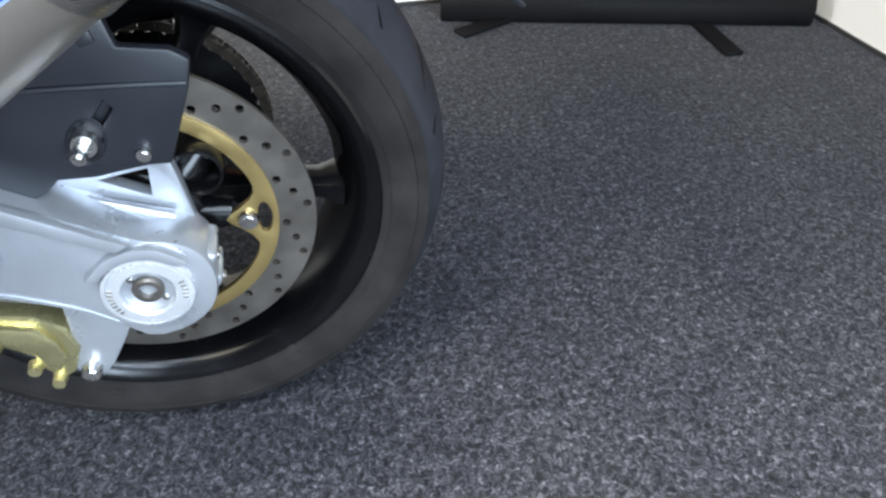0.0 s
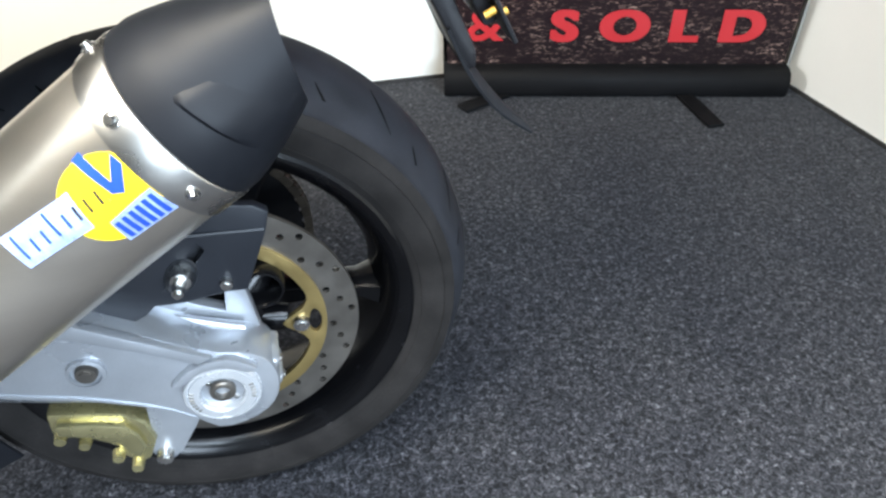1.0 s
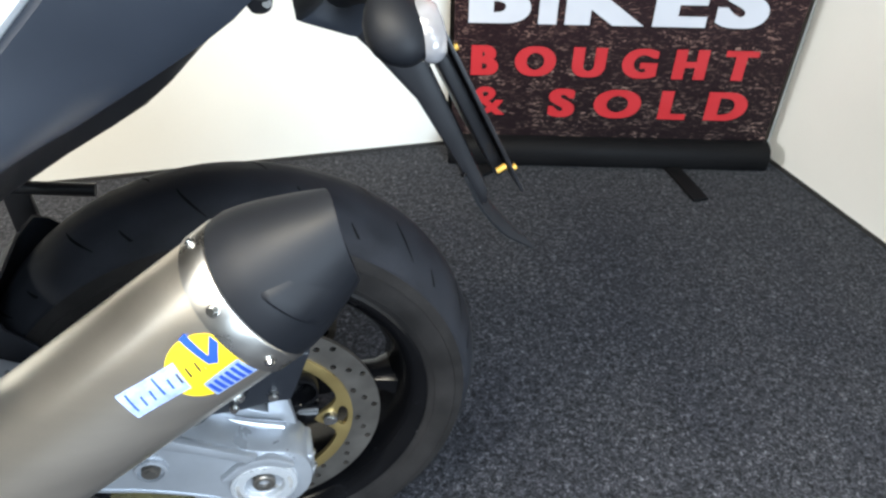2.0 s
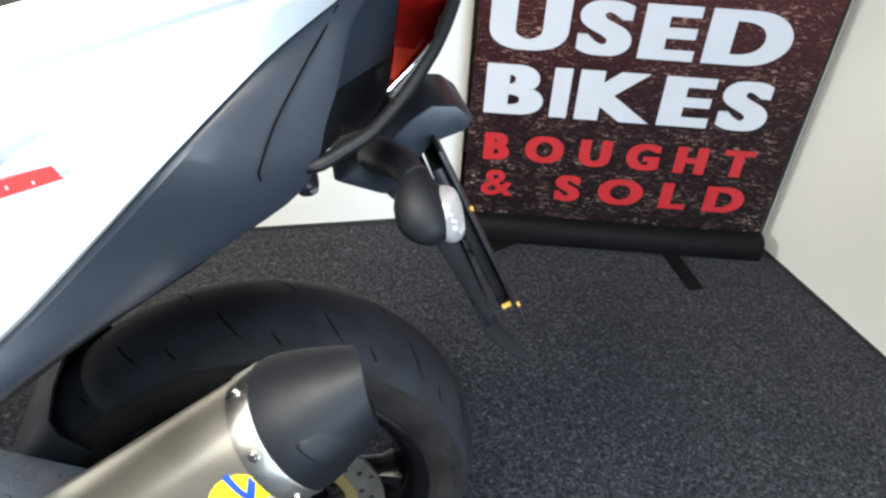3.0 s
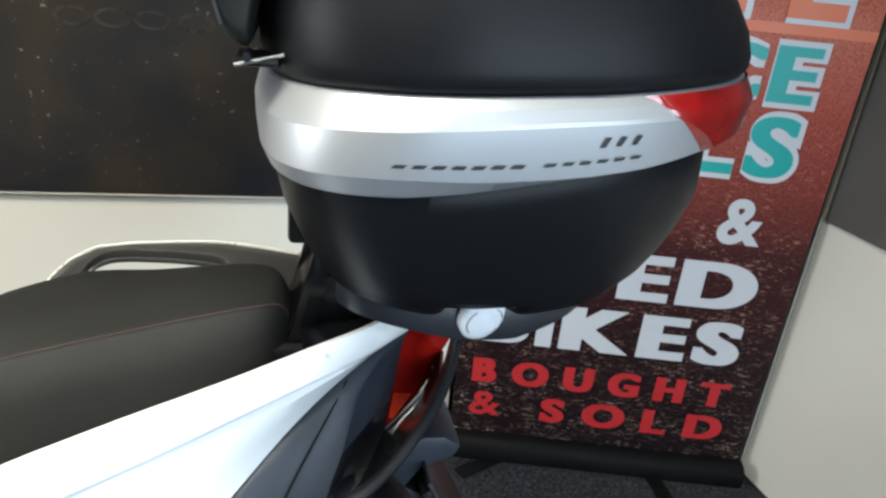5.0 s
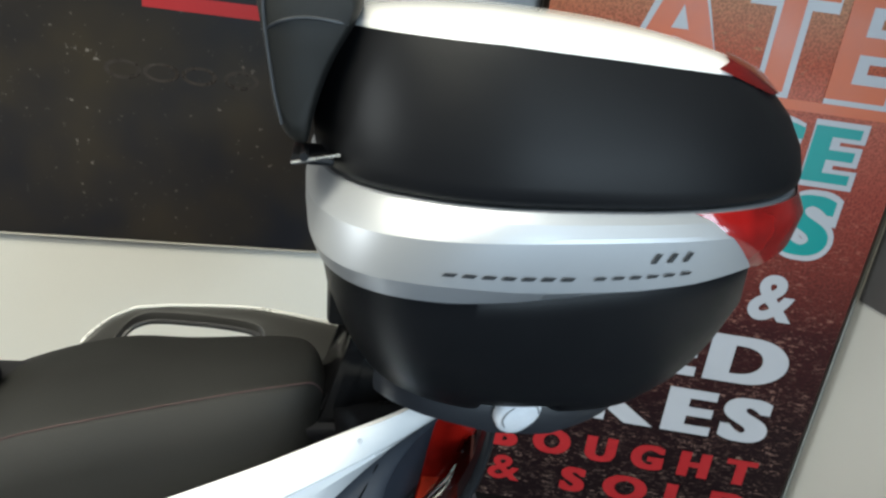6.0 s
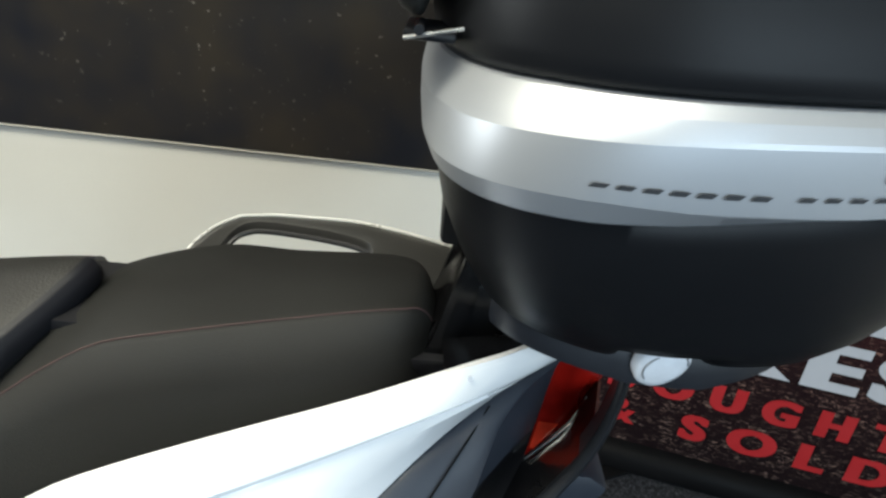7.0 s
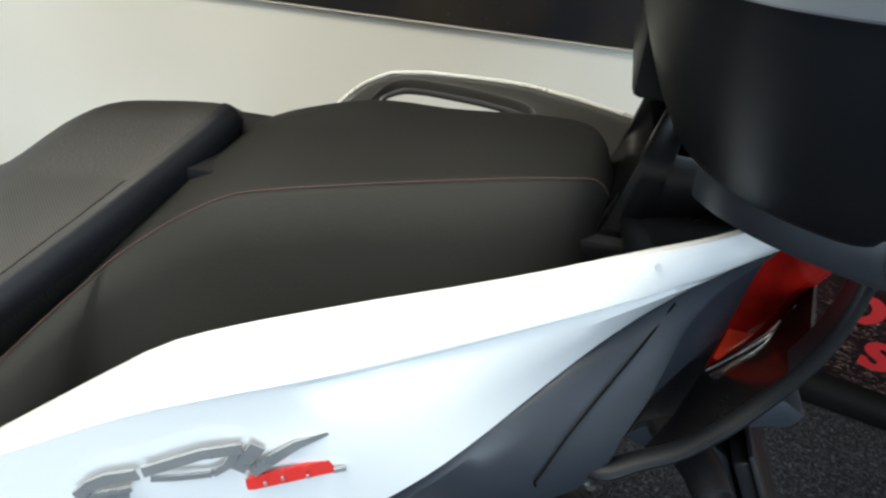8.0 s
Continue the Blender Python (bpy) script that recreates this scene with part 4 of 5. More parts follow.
# inner facet that turns from the ridge in to the tail light, and the dark hollow below it
ridge_hi = cr([(0.150, -0.0120, 0.9200), (0.122, -0.0420, 0.9030), (0.1055, -0.0640, 0.8870), (0.0950, -0.0840, 0.8690), (0.0868, -0.0975, 0.8424)], 14)
lens_hi = cr([(0.158, -0.012, 0.930), (0.1535, -0.008, 0.912), (0.1500, -0.006, 0.890), (0.1470, -0.007, 0.866), (0.1430, -0.009, 0.838)], 14)
ridge_lo = cr([(0.0868, -0.0975, 0.8424), (0.0759, -0.1100, 0.8164), (0.0680, -0.1160, 0.7870)], 8)
lens_lo = cr([(0.1430, -0.009, 0.838), (0.1395, -0.0105, 0.808), (0.1200, -0.050, 0.786)], 8)
facet_rows = [ridge_hi, between(ridge_hi, lens_hi, 0.08, 0.001), between(ridge_hi, lens_hi, 0.5, 0.003), between(ridge_hi, lens_hi, 0.92, 0.002), lens_hi]
hollow_rows = [ridge_lo, between(ridge_lo, lens_lo, 0.10, 0.010), between(ridge_lo, lens_lo, 0.45, 0.022), between(ridge_lo, lens_lo, 0.85, 0.010), lens_lo]
for side_, lab in ((False, ""), (True, " on the far side")):
    for name, rows, paint, text in (("tail_panel", grey_rows, GREY, "slate grey tail panel"), ("tail_facet", facet_rows, GREY, "slate grey facet beside the tail light"), ("tail_hollow", hollow_rows, BLACK, "black hollow under the tail light")):
        bm = bmesh.new()
        grid(bm, mirror(rows) if side_ else rows)
        bmesh.ops.recalc_face_normals(bm, faces=bm.faces)
        part(name, bm, paint, bike, text + lab, 40)
# black underside of the tail
arch = under[15:]
drop = [min(max((0.06 - p[0]) / 0.09, 0.0), 1.0) for p in arch]
bm = bmesh.new()
half_ = [[p + np.array((0, 0.008, 0.004)) for p in arch], [p + np.array((0, 0.045 * min(1, (C - p[1]) / 0.15), -0.028 * d)) for p, d in zip(arch, drop)], [p + np.array((0, 0.085 * min(1, (C - p[1]) / 0.15), -0.042 * d)) for p, d in zip(arch, drop)], [np.array((p[0], C, p[2] - 0.020 * d)) for p, d in zip(arch, drop)]]
grid(bm, half_ + mirror(half_)[::-1][1:])
bmesh.ops.recalc_face_normals(bm, faces=bm.faces)
part("wheel_arch", bm, BLACK, bike, "black underside of the tail over the wheel", 60)
# joint line across the grey panel
bm = bmesh.new()
pts = [(0.0925, -0.0590, 0.8985), (0.085, -0.0695, 0.8885), (0.070, -0.0925, 0.8735), (0.055, -0.1112, 0.8545), (0.040, -0.1300, 0.8345), (0.031, -0.1405, 0.8175), (0.0255, -0.1455, 0.8040), (0.0228, -0.1465, 0.7960), (0.0240, -0.1445, 0.7895)]
tube(bm, pts, 0.0009, 6, 20)
part("panel_joint", bm, GROOVE, bike)
# black inner cover between the side panels
bm = bmesh.new()
near_ = [p + np.array((-0.002, 0.004, -0.006)) for p in fold[:9]]
mid_ = [np.array((p[0] - 0.004, C, p[2] - 0.016)) for p in near_]
grid(bm, [near_, between(near_, mid_, 0.4), mid_, [np.array((p[0], C + 0.055, p[2])) for p in mid_]])
thicken(bm, 0.004)
part("tail_cover", bm, RIMBLK, bike, "black inner cover behind the seat", 50)
# dark core of the tail
bm = bmesh.new()
rows = []
for w, rear, hw in ((0.735, 0.04, 0.070), (0.77, 0.100, 0.060), (0.81, 0.132, 0.035), (0.86, 0.148, 0.035), (0.905, 0.140, 0.055), (0.912, 0.120, 0.055)):
    rows.append([(-0.30, C - hw, w), (0.0, C - hw * 1.1, w), (rear - 0.03, C - hw, w), (rear - 0.008, C - hw * 0.7, w), (rear, C - hw * 0.25, w), (rear, C + hw * 0.25, w), (rear - 0.008, C + hw * 0.7, w), (rear - 0.03, C + hw, w), (0.0, C + hw * 1.1, w), (-0.30, C + hw, w)])
grid(bm, rows, True, True)
part("tail_core", bm, BLACK, bike, "black inner tail moulding", 50)
# tail light
bm = bmesh.new()
left = cr([(0.162, -0.008, 0.944), (0.1545, -0.006, 0.915), (0.1500, -0.004, 0.880), (0.1455, -0.006, 0.845), (0.1402, -0.0095, 0.8085)], 16)
rear = cr([(0.216, 0.000, 0.952), (0.2095, 0.007, 0.915), (0.2010, 0.011, 0.890), (0.1915, 0.013, 0.8695), (0.1827, 0.0085, 0.8455), (0.1640, 0.0, 0.8275), (0.1405, -0.0092, 0.8075)], 19)
rear = [rear[round(i * 18 / 15)] for i in range(16)]
rows = [left] + [[p + (q - p) * k + np.array((0.006, -0.006, 0)) * math.sin(math.pi * k) * (1 - i / 15) for i, (p, q) in enumerate(zip(left, rear))] for k in (0.2, 0.4, 0.6, 0.8)] + [rear]
grid(bm, rows)
grid(bm, mirror(rows))
grid(bm, [rear, mirror([rear])[0]])
bmesh.ops.remove_doubles(bm, verts=bm.verts, dist=1e-5)
bmesh.ops.recalc_face_normals(bm, faces=bm.faces)
light = part("tail_light", bm, RED, bike, "wedge-shaped red tail light lens", 40)
# window reflection along the lens edge, added as a thin chrome strip
bm = bmesh.new()
tube(bm, [p + np.array((-0.001, -0.0070, 0.0015)) for p in cr([(0.1405, -0.0095, 0.8075), (0.1640, -0.001, 0.8275), (0.1827, 0.0075, 0.8455), (0.1905, 0.012, 0.8695)], 14)], 0.0011, 8, 30)
part("lens_glint", bm, CHROME, light, "bright strip for the window glint along the lens")
# bright reflector cell low in the lens, and moulded steps above it
bm = bmesh.new()
cell = [[rows[j][i] + np.array((0.0008, -0.0022, 0.0)) for j in (0, 1, 2, 3)] for i in (11, 12, 13, 14)]
grid(bm, cell)
part("reflector_cell", bm, LENS_HOT, light, "bright orange-red reflector cell", 40)
RAILPTS = [(0.056, -0.1120, 0.784), (0.070, -0.1155, 0.787), (0.090, -0.1080, 0.7945), (0.115, -0.1040, 0.8090), (0.140, -0.0980, 0.8345), (0.157, -0.0915, 0.8560), (0.170, -0.0880, 0.8770), (0.181, -0.0845, 0.9035), (0.189, -0.0780, 0.9320), (0.194, -0.0680, 0.9640)]
for sgn in (1, -1):
    flip = lambda r: [(p[0], C + (p[1] - C) * sgn, p[2]) for p in r]
    # black valance under the tail light
    bm = bmesh.new()
    a_ = cr([(0.1405, -0.0085, 0.8060), (0.1640, 0.001, 0.8255), (0.1827, 0.0095, 0.8430), (0.1905, 0.0140, 0.8690), (0.1985, 0.0125, 0.8860)], 16)
    b_ = cr([(0.118, -0.052, 0.7900), (0.143, -0.044, 0.8150), (0.166, -0.036, 0.8400), (0.180, -0.034, 0.8690), (0.1875, -0.034, 0.8865)], 16)
    c_ = cr([(0.088, -0.1060, 0.7940), (0.125, -0.1000, 0.8195), (0.157, -0.0900, 0.8560), (0.1715, -0.0860, 0.8800), (0.1770, -0.0850, 0.8930)], 16)
    grid(bm, [flip(r) for r in (a_, b_, c_)])
    thicken(bm, 0.003)
    part("valance", bm, GLOSS, bike, "gloss black valance under the tail light", 30)
    # flat rail that frames the light
    bm = bmesh.new()
    tube(bm, flip(RAILPTS), lambda s: 0.0062 - 0.0022 * s, 12, 36, 1.5)
    part("tail_rail", bm, CAP, bike, "dark curved tail rail")
    bm = bmesh.new()
    grid(bm, [flip(cr(RAILPTS[6:], 10)), flip(cr([(p[0] + 0.006, p[1] + 0.030, p[2] - 0.003) for p in RAILPTS[6:]], 10))])
    thicken(bm, 0.004)
    part("rail_web", bm, BLACK, bike, "black web along the tail rail")
bm = bmesh.new()
tube(bm, [(0.0575, -0.086, 0.772), (0.0582, -0.095, 0.7665), (0.0592, -0.104, 0.7605), (0.0598, -0.109, 0.757)], lambda s: 0.0072 + 0.0030 * math.sin(math.pi * min(1.0, 0.15 + s * 0.75)), 16, 14)
stub = part("rail_stub", bm, BLACK, bike, "round black rubber stub")
bm = bmesh.new()
lathe(bm, (0.0645, -0.1105, 0.7600), [(0.0035, 0.004), (0.0035, -0.001), (0.0, -0.001)], 12)
part("stub_pin", bm, CLAMP, stub)

# number plate carrier
bm = bmesh.new()
plate(bm, [(0.085, 0.712), (0.102, 0.722), (0.138, 0.752), (0.163, 0.778), (0.183, 0.791), (0.207, 0.790), (0.228, 0.776), (0.219, 0.762), (0.185, 0.749), (0.165, 0.722), (0.140, 0.692)], -0.012, 0.082, (), 0.008)
carrier_top = part("plate_carrier", bm, GREY, bike, "dark grey plate carrier with peaked lamp hood")
bm = bmesh.new()
plate(bm, [(0.120, 0.712), (0.165, 0.722), (0.186, 0.708), (0.236, 0.598), (0.272, 0.515), (0.273, 0.496), (0.262, 0.496), (0.235, 0.552), (0.195, 0.625), (0.150, 0.68)], -0.006, 0.075, (), 0.006)
part("mudguard", bm, BLACK, carrier_top)
bm = bmesh.new()
near_ = [(0.244, -0.014, 0.540), (0.265, -0.008, 0.494), (0.300, 0.008, 0.443), (0.346, 0.028, 0.401)]
inner_ = [(0.250, 0.010, 0.540), (0.272, 0.012, 0.496), (0.306, 0.022, 0.446), (0.348, 0.032, 0.402)]
cols = [cr(near_, 14), cr(inner_, 14), cr([(u, 0.068 - v, w) for u, v, w in inner_], 14), cr([(u, 0.068 - v, w) for u, v, w in near_], 14)]
flap = [list(r) for r in zip(*cols)]
grid(bm, flap)
thicken(bm, 0.003)
part("mud_flap", bm, FLAP, carrier_top, "thin black mud flap")
pm = Vector((0.236, 0.042, 0.655))
tilt = Matrix.Rotation(radians(-26.3), 4, "Y")
bm = bmesh.new()
block(bm, pm + tilt @ Vector((0, 0, -0.008)), (0.004, 0.184, 0.251), 0.001, tilt)
nplate = part("number_plate", bm, BLACK, carrier_top, "number plate seen edge-on")
bm = bmesh.new()
block(bm, pm + tilt @ Vector((-0.010, 0, -0.012)), (0.014, 0.146, 0.205), 0.003, tilt)
part("plate_bracket", bm, BLACK, carrier_top, "black bracket behind the plate", 30)
for dz, mid_, ln in ((-0.098, -0.009, 0.014), (-0.104, 0.0035, 0.005), (0.040, 0.0035, 0.005)):
    bm = bmesh.new()
    cyl(bm, pm + tilt @ Vector((mid_, -0.087, dz)), tilt @ Vector((-1, 0, 0)), 0.0032, ln * 0.75, 12)
    part("plate_bolt", bm, BOLT_Y, nplate, "yellow plastic plate bolt")


def indicator(sgn):
    """A turn signal on a short rubber stalk: a deep bowl that points outwards and down, its lens to the rear."""
    d = np.array((0.07, -0.80, -0.55))
    d = d / np.linalg.norm(d)
    n = np.cross(d, np.array((1.0, 0, 0)))
    n = n / np.linalg.norm(n)
    c0 = np.array((0.155, -0.096, 0.7560))
    side = lambda p: (p[0], C + (p[1] - C) * sgn, p[2])
    bm = bmesh.new()
    rows = []
    for s_, a, b in ((-0.008, 0.012, 0.010), (0.002, 0.017, 0.012), (0.012, 0.022, 0.016), (0.025, 0.0260, 0.0185), (0.037, 0.0265, 0.0190), (0.048, 0.0235, 0.0170), (0.055, 0.018, 0.0130), (0.060, 0.010, 0.0075), (0.062, 0.002, 0.002)):
        ring_ = []
        for i in range(28):
            t = 2 * math.pi * i / 28
            x = math.cos(t)
            ring_.append(side(c0 + d * s_ + np.array((a * (x if x < 0 else 0.92 * x), 0, 0)) + n * b * math.sin(t)))
        rows.append(ring_)
    grid(bm, rows, True, True)
    body = part("indicator", bm, CAP, bike, "dark grey turn signal with a clear lens", 50)
    bm = bmesh.new()
    mid = c0 + d * 0.034 + np.array((0.0175, 0, 0))
    rows = [[side(mid + np.array((h, 0, 0)) + d * 0.0265 * k * math.cos(t) + n * 0.0175 * k * math.sin(t)) for t in (2 * math.pi * i / 32 for i in range(32))] for h, k in ((-0.004, 0.94), (0.0, 1.02), (0.005, 1.02), (0.009, 0.96), (0.0125, 0.85), (0.0145, 0.6), (0.0155, 0.2))]
    grid(bm, rows, True, True)
    part("indicator_lens", bm, CLEAR, body, "clear faceted lens", 50)
    bm = bmesh.new()
    tube(bm, [side(p) for p in ((0.128, -0.012, 0.742), (0.136, -0.042, 0.752), (0.146, -0.068, 0.757), (0.154, -0.096, 0.757))], lambda t: 0.0190 - 0.0050 * t, 16, 14)
    part("indicator_stalk", bm, BLACK, body, "black rubber stalk")


indicator(1)
indicator(-1)

# ---- seats ----
bm = bmesh.new()
rows = []
for u, wt, sv, sw, bv, bw in ((-0.385, 0.800, -0.212, 0.788, -0.262, 0.742), (-0.349, 0.835, -0.148, 0.8280, -0.205, 0.772), (-0.327, 0.867, -0.112, 0.849, -0.170, 0.785), (-0.303, 0.895, -0.082, 0.8700, -0.130, 0.795), (-0.240, 0.927, -0.053, 0.909, -0.104, 0.825), (-0.17, 0.9375, -0.0485, 0.9295, -0.094, 0.843), (-0.10, 0.947, -0.033, 0.9387, -0.084, 0.850), (-0.03, 0.957, -0.022, 0.949, -0.070, 0.855), (0.01, 0.959, -0.0145, 0.9525, -0.054, 0.857), (0.030, 0.955, -0.002, 0.947, -0.035, 0.86), (0.043, 0.932, 0.012, 0.923, -0.012, 0.865)):
    s_, b_ = sv - C, bv - C
    r = [(b_ - 0.01, bw - 0.05), (b_ - 0.006, bw - 0.015), (b_, bw), ((b_ + s_) / 2, (bw + sw) / 2 + 0.006), (s_ - 0.006, sw - 0.001), (s_, sw + 0.0015), (s_ * 0.85, sw + (wt - sw) * 0.35), (s_ * 0.45, sw + (wt - sw) * 0.83), (0, wt)]
    r = r + [(-a, b) for a, b in reversed(r[:-1])]
    rows.append([(u, C + a, b) for a, b in r])
rows = [list(x) for x in zip(*[cr(list(col), 40) for col in zip(*rows)])]
grid(bm, rows, False)
bm.faces.new([v for v in list(bm.verts)[-17:]])
pas = part("passenger_seat", bm, SEAT, bike, "black grained vinyl pillion seat", 60)
bm = bmesh.new()
tube(bm, [(r[5][0], r[5][1], r[5][2] + 0.0005) for r in rows[0::2]], 0.0009, 6, 50)
part("seam", bm, STITCH, pas, "maroon stitched seam")
# rider seat with a raised rear edge
bm = bmesh.new()
rows = []
for v in np.linspace(-0.22, 0.29, 21):
    k = abs(v - C) / 0.185
    ue = -0.267 - (0.090 * k ** 1.3 if v < C else 0.085 * k)
    we = 0.944 - (0.074 * k ** 1.2 if v < C else 0.100 * k)
    sec = [(ue - 0.012, we - 0.060), (ue - 0.002, we - 0.030), (ue + 0.001, we - 0.014), (ue - 0.003, we - 0.004), (ue - 0.013, we), (ue - 0.06, we - 0.005), (ue - 0.115, we - 0.016), (ue - 0.17, we - 0.045), (ue - 0.25, we - 0.100), (ue - 0.36, we - 0.145), (ue - 0.5, we - 0.16)]
    rows.append([(p[0], v, p[1]) for p in cr(sec, 34)])
grid(bm, rows)
bmesh.ops.recalc_face_normals(bm, faces=bm.faces)
rider = part("rider_seat", bm, SEAT_TEX, bike, "black carbon-textured rider seat with raised rear edge", 60)

bm = bmesh.new()
grid(bm, [[(p[0] + 0.0022, p[1], p[2] + 0.0010) for p in r[4:14]] for r in rows])
part("seat_edge", bm, EDGE, rider, "smooth dark piping along the raised seat edge", 60)

bm = bmesh.new()
grid(bm, [[(p[0], p[1], p[2] + 0.0010) for p in r[13:21]] for r in rows[:7]] + [[((p[0] + q[0]) / 2, (p[1] + q[1]) / 2, (p[2] + q[2]) / 2 + 0.0010) for p, q in zip(rows[6][13:21], rows[7][13:21])]])
part("carbon_insert", bm, WEAVE, rider, "grey woven carbon-look insert", 60)

# far grab rail: a broad flat bar with a grip slot, dipping down at its front end
def rail_top(u):
    return float(np.interp(u, [-0.272, -0.255, -0.240, -0.220, -0.190, -0.150, -0.100, 0.0, 0.060, 0.120], [0.842, 0.862, 0.8765, 0.8925, 0.9085, 0.9155, 0.9185, 0.9205, 0.9195, 0.9160]))


far_ = cr([(0.125, 0.178), (0.105, 0.190), (0.050, 0.2025), (0.0, 0.214), (-0.050, 0.224), (-0.100, 0.2255), (-0.150, 0.2270), (-0.190, 0.2290), (-0.220, 0.2290), (-0.245, 0.2230), (-0.262, 0.2100)], 44)
inner = cr([(-0.268, 0.192), (-0.256, 0.172), (-0.228, 0.165), (-0.208, 0.176), (-0.195, 0.204), (-0.175, 0.2165), (-0.150, 0.2140), (-0.120, 0.2100), (-0.080, 0.2040), (-0.050, 0.1970), (-0.034, 0.186), (-0.028, 0.155), (-0.020, 0.115)], 60)
tail_ = [(0.030, 0.102), (0.080, 0.100), (0.118, 0.118)]
bm = bmesh.new()
plate(bm, [tuple(p) for p in far_] + [tuple(p) for p in inner] + tail_, -0.018, 0.0, (), 0.004)
for q in bm.verts:
    u_, d_, v_ = q.co
    q.co = (u_, v_, rail_top(u_) + 0.0045 + d_ - 0.29 * (0.225 - v_))
bmesh.ops.recalc_face_normals(bm, faces=bm.faces)
grab = part("grab_rail", bm, RAIL, bike, "taupe satin grab rail", 25)
# highlight on the rail's outer edge, laid on as a pale strip
bm = bmesh.new()
tube(bm, [(p[0], p[1] - 0.0015, rail_top(p[0]) + 0.0048 - 0.29 * (0.225 - p[1])) for p in far_[2:-3]], 0.0021, 8, 60)
part("rail_highlight", bm, RAIL_GLINT, grab, "pale strip as highlight along the rail's outer edge")
# shade on the slot's inner wall, put in as a black tube
bm = bmesh.new()
tube(bm, [(p[0], p[1] - 0.001, rail_top(p[0]) - 0.008 - 0.29 * (0.225 - p[1])) for p in inner[14:52]], 0.0032, 8, 60)
part("slot_shade", bm, BLACK, grab, "dark tube for the shaded underside of the grip slot")

# luggage rack under the top case
bm = bmesh.new()


LEVELS = {  # height of the lines round the top case, front to rear
    "rim": ([-0.02, 0.0, 0.04, 0.08, 0.15, 0.23, 0.31, 0.42], [1.181, 1.182, 1.1845, 1.1893, 1.1940, 1.1992, 1.2065, 1.2155]),
    "fold": ([-0.02, 0.0, 0.04, 0.08, 0.11, 0.15, 0.23, 0.31, 0.42], [1.161, 1.162, 1.1650, 1.1700, 1.1730, 1.1772, 1.1842, 1.1905, 1.1980]),
    "chamfer": ([-0.02, 0.0, 0.04, 0.08, 0.11, 0.15, 0.19, 0.23, 0.27, 0.31, 0.36, 0.42], [1.129, 1.130, 1.1345, 1.1385, 1.1400, 1.1405, 1.1425, 1.1468, 1.1530, 1.1620, 1.1720, 1.1830]),
    "waist": ([-0.02, 0.0, 0.04, 0.08, 0.11, 0.15, 0.19, 0.23, 0.27, 0.31, 0.36, 0.42], [1.117, 1.118, 1.1215, 1.1245, 1.1262, 1.1310, 1.1376, 1.1452, 1.1525, 1.1600, 1.1695, 1.1800]),
    "crown": ([-0.02, 0.05, 0.13, 0.20, 0.28, 0.34, 0.42], [1.2885, 1.2915, 1.2950, 1.2945, 1.2925, 1.2895, 1.2830]),
    "keel": ([-0.02, 0.08, 0.15, 0.19, 0.30, 0.42], [1.010, 0.999, 0.993, 0.991, 0.995, 1.012]),
}


def level(a, b, k, u):
    """Height at u of a line that lies k of the way from line a to line b."""
    p, q = float(np.interp(u, *LEVELS[a])), float(np.interp(u, *LEVELS[b]))
    return p + (q - p) * k


def outline(t, u0, u1, half_w, nf, nr):
    """Rounded outline of the top case, squarer to the front (nf) than to the rear (nr)."""
    c, d = math.cos(t), math.sin(t)
    mid, n = 0.210, (nr if c > 0 else nf)
    reach = (u1 - mid) if c > 0 else (mid - u0)
    return mid + reach * math.copysign(abs(c) ** (2 / n), c), C + half_w * math.copysign(abs(d) ** (2 / n), d)


BAND = {"waist": (0.019, 0.408, 0.2410, 4.0, 2.75), "chamfer": (0.0135, 0.4145, 0.2475, 3.9, 2.75), "fold": (0.010, 0.418, 0.2510, 3.3, 2.75), "rim": (0.017, 0.411, 0.2415, 2.95, 2.75)}


def on_band(t, a, b, k, lift=0.0):
    """A point of the silver band, k of the way from line a to line b, lifted off it."""
    form = [x + (y - x) * k for x, y in zip(BAND[a], BAND[b])]
    u, v = outline(t, form[0] - lift, form[1] + lift, form[2] + lift, form[3], form[4])
    return (u, v, level(a, b, k, u))


def rack_edge(deg, k, w):
    """A point of the U-shaped rack: degrees round it from the tail, k its size, w over its lower edge."""
    c, d = math.cos(radians(deg)), math.sin(radians(deg))
    u = 0.194 + 0.132 * k * math.copysign(abs(c) ** 0.5, c)
    return (u, C + 0.136 * k * math.copysign(abs(d) ** 0.5, d), w + 0.961 + 0.24 * max(0.0, 0.188 - u) + 0.34 * max(0.0, u - 0.235))


sec = [(0.93, 0.001), (0.985, 0.0), (1.0, 0.006), (1.0, 0.028), (0.985, 0.034), (0.93, 0.034)]
grid(bm, [[rack_edge(deg, k, w) for k, w in sec] for deg in np.linspace(-140, 140, 80)], True, True)
rack = part("luggage_rack", bm, SHIELD, bike, "black moulded U-shaped luggage rack")
bm = bmesh.new()
plate(bm, [(0.115, 0.972), (0.135, 0.966), (0.30, 0.966), (0.315, 0.972), (0.30, 0.982), (0.12, 0.986)], -0.060, 0.130, (), 0.004)
part("rack_tray", bm, BLACK, rack, "black tray under the top case")
for v0 in (-0.012, 0.080):
    bm = bmesh.new()
    plate(bm, [(0.062, 1.012), (0.078, 1.008), (0.072, 0.955), (0.056, 0.905), (0.040, 0.862), (0.015, 0.862), (0.040, 0.925), (0.050, 0.965)], v0, v0 + 0.010, (), 0.002)
    part("rack_bracket", bm, RIMBLK, rack, "flat black steel bracket")
bm = bmesh.new()
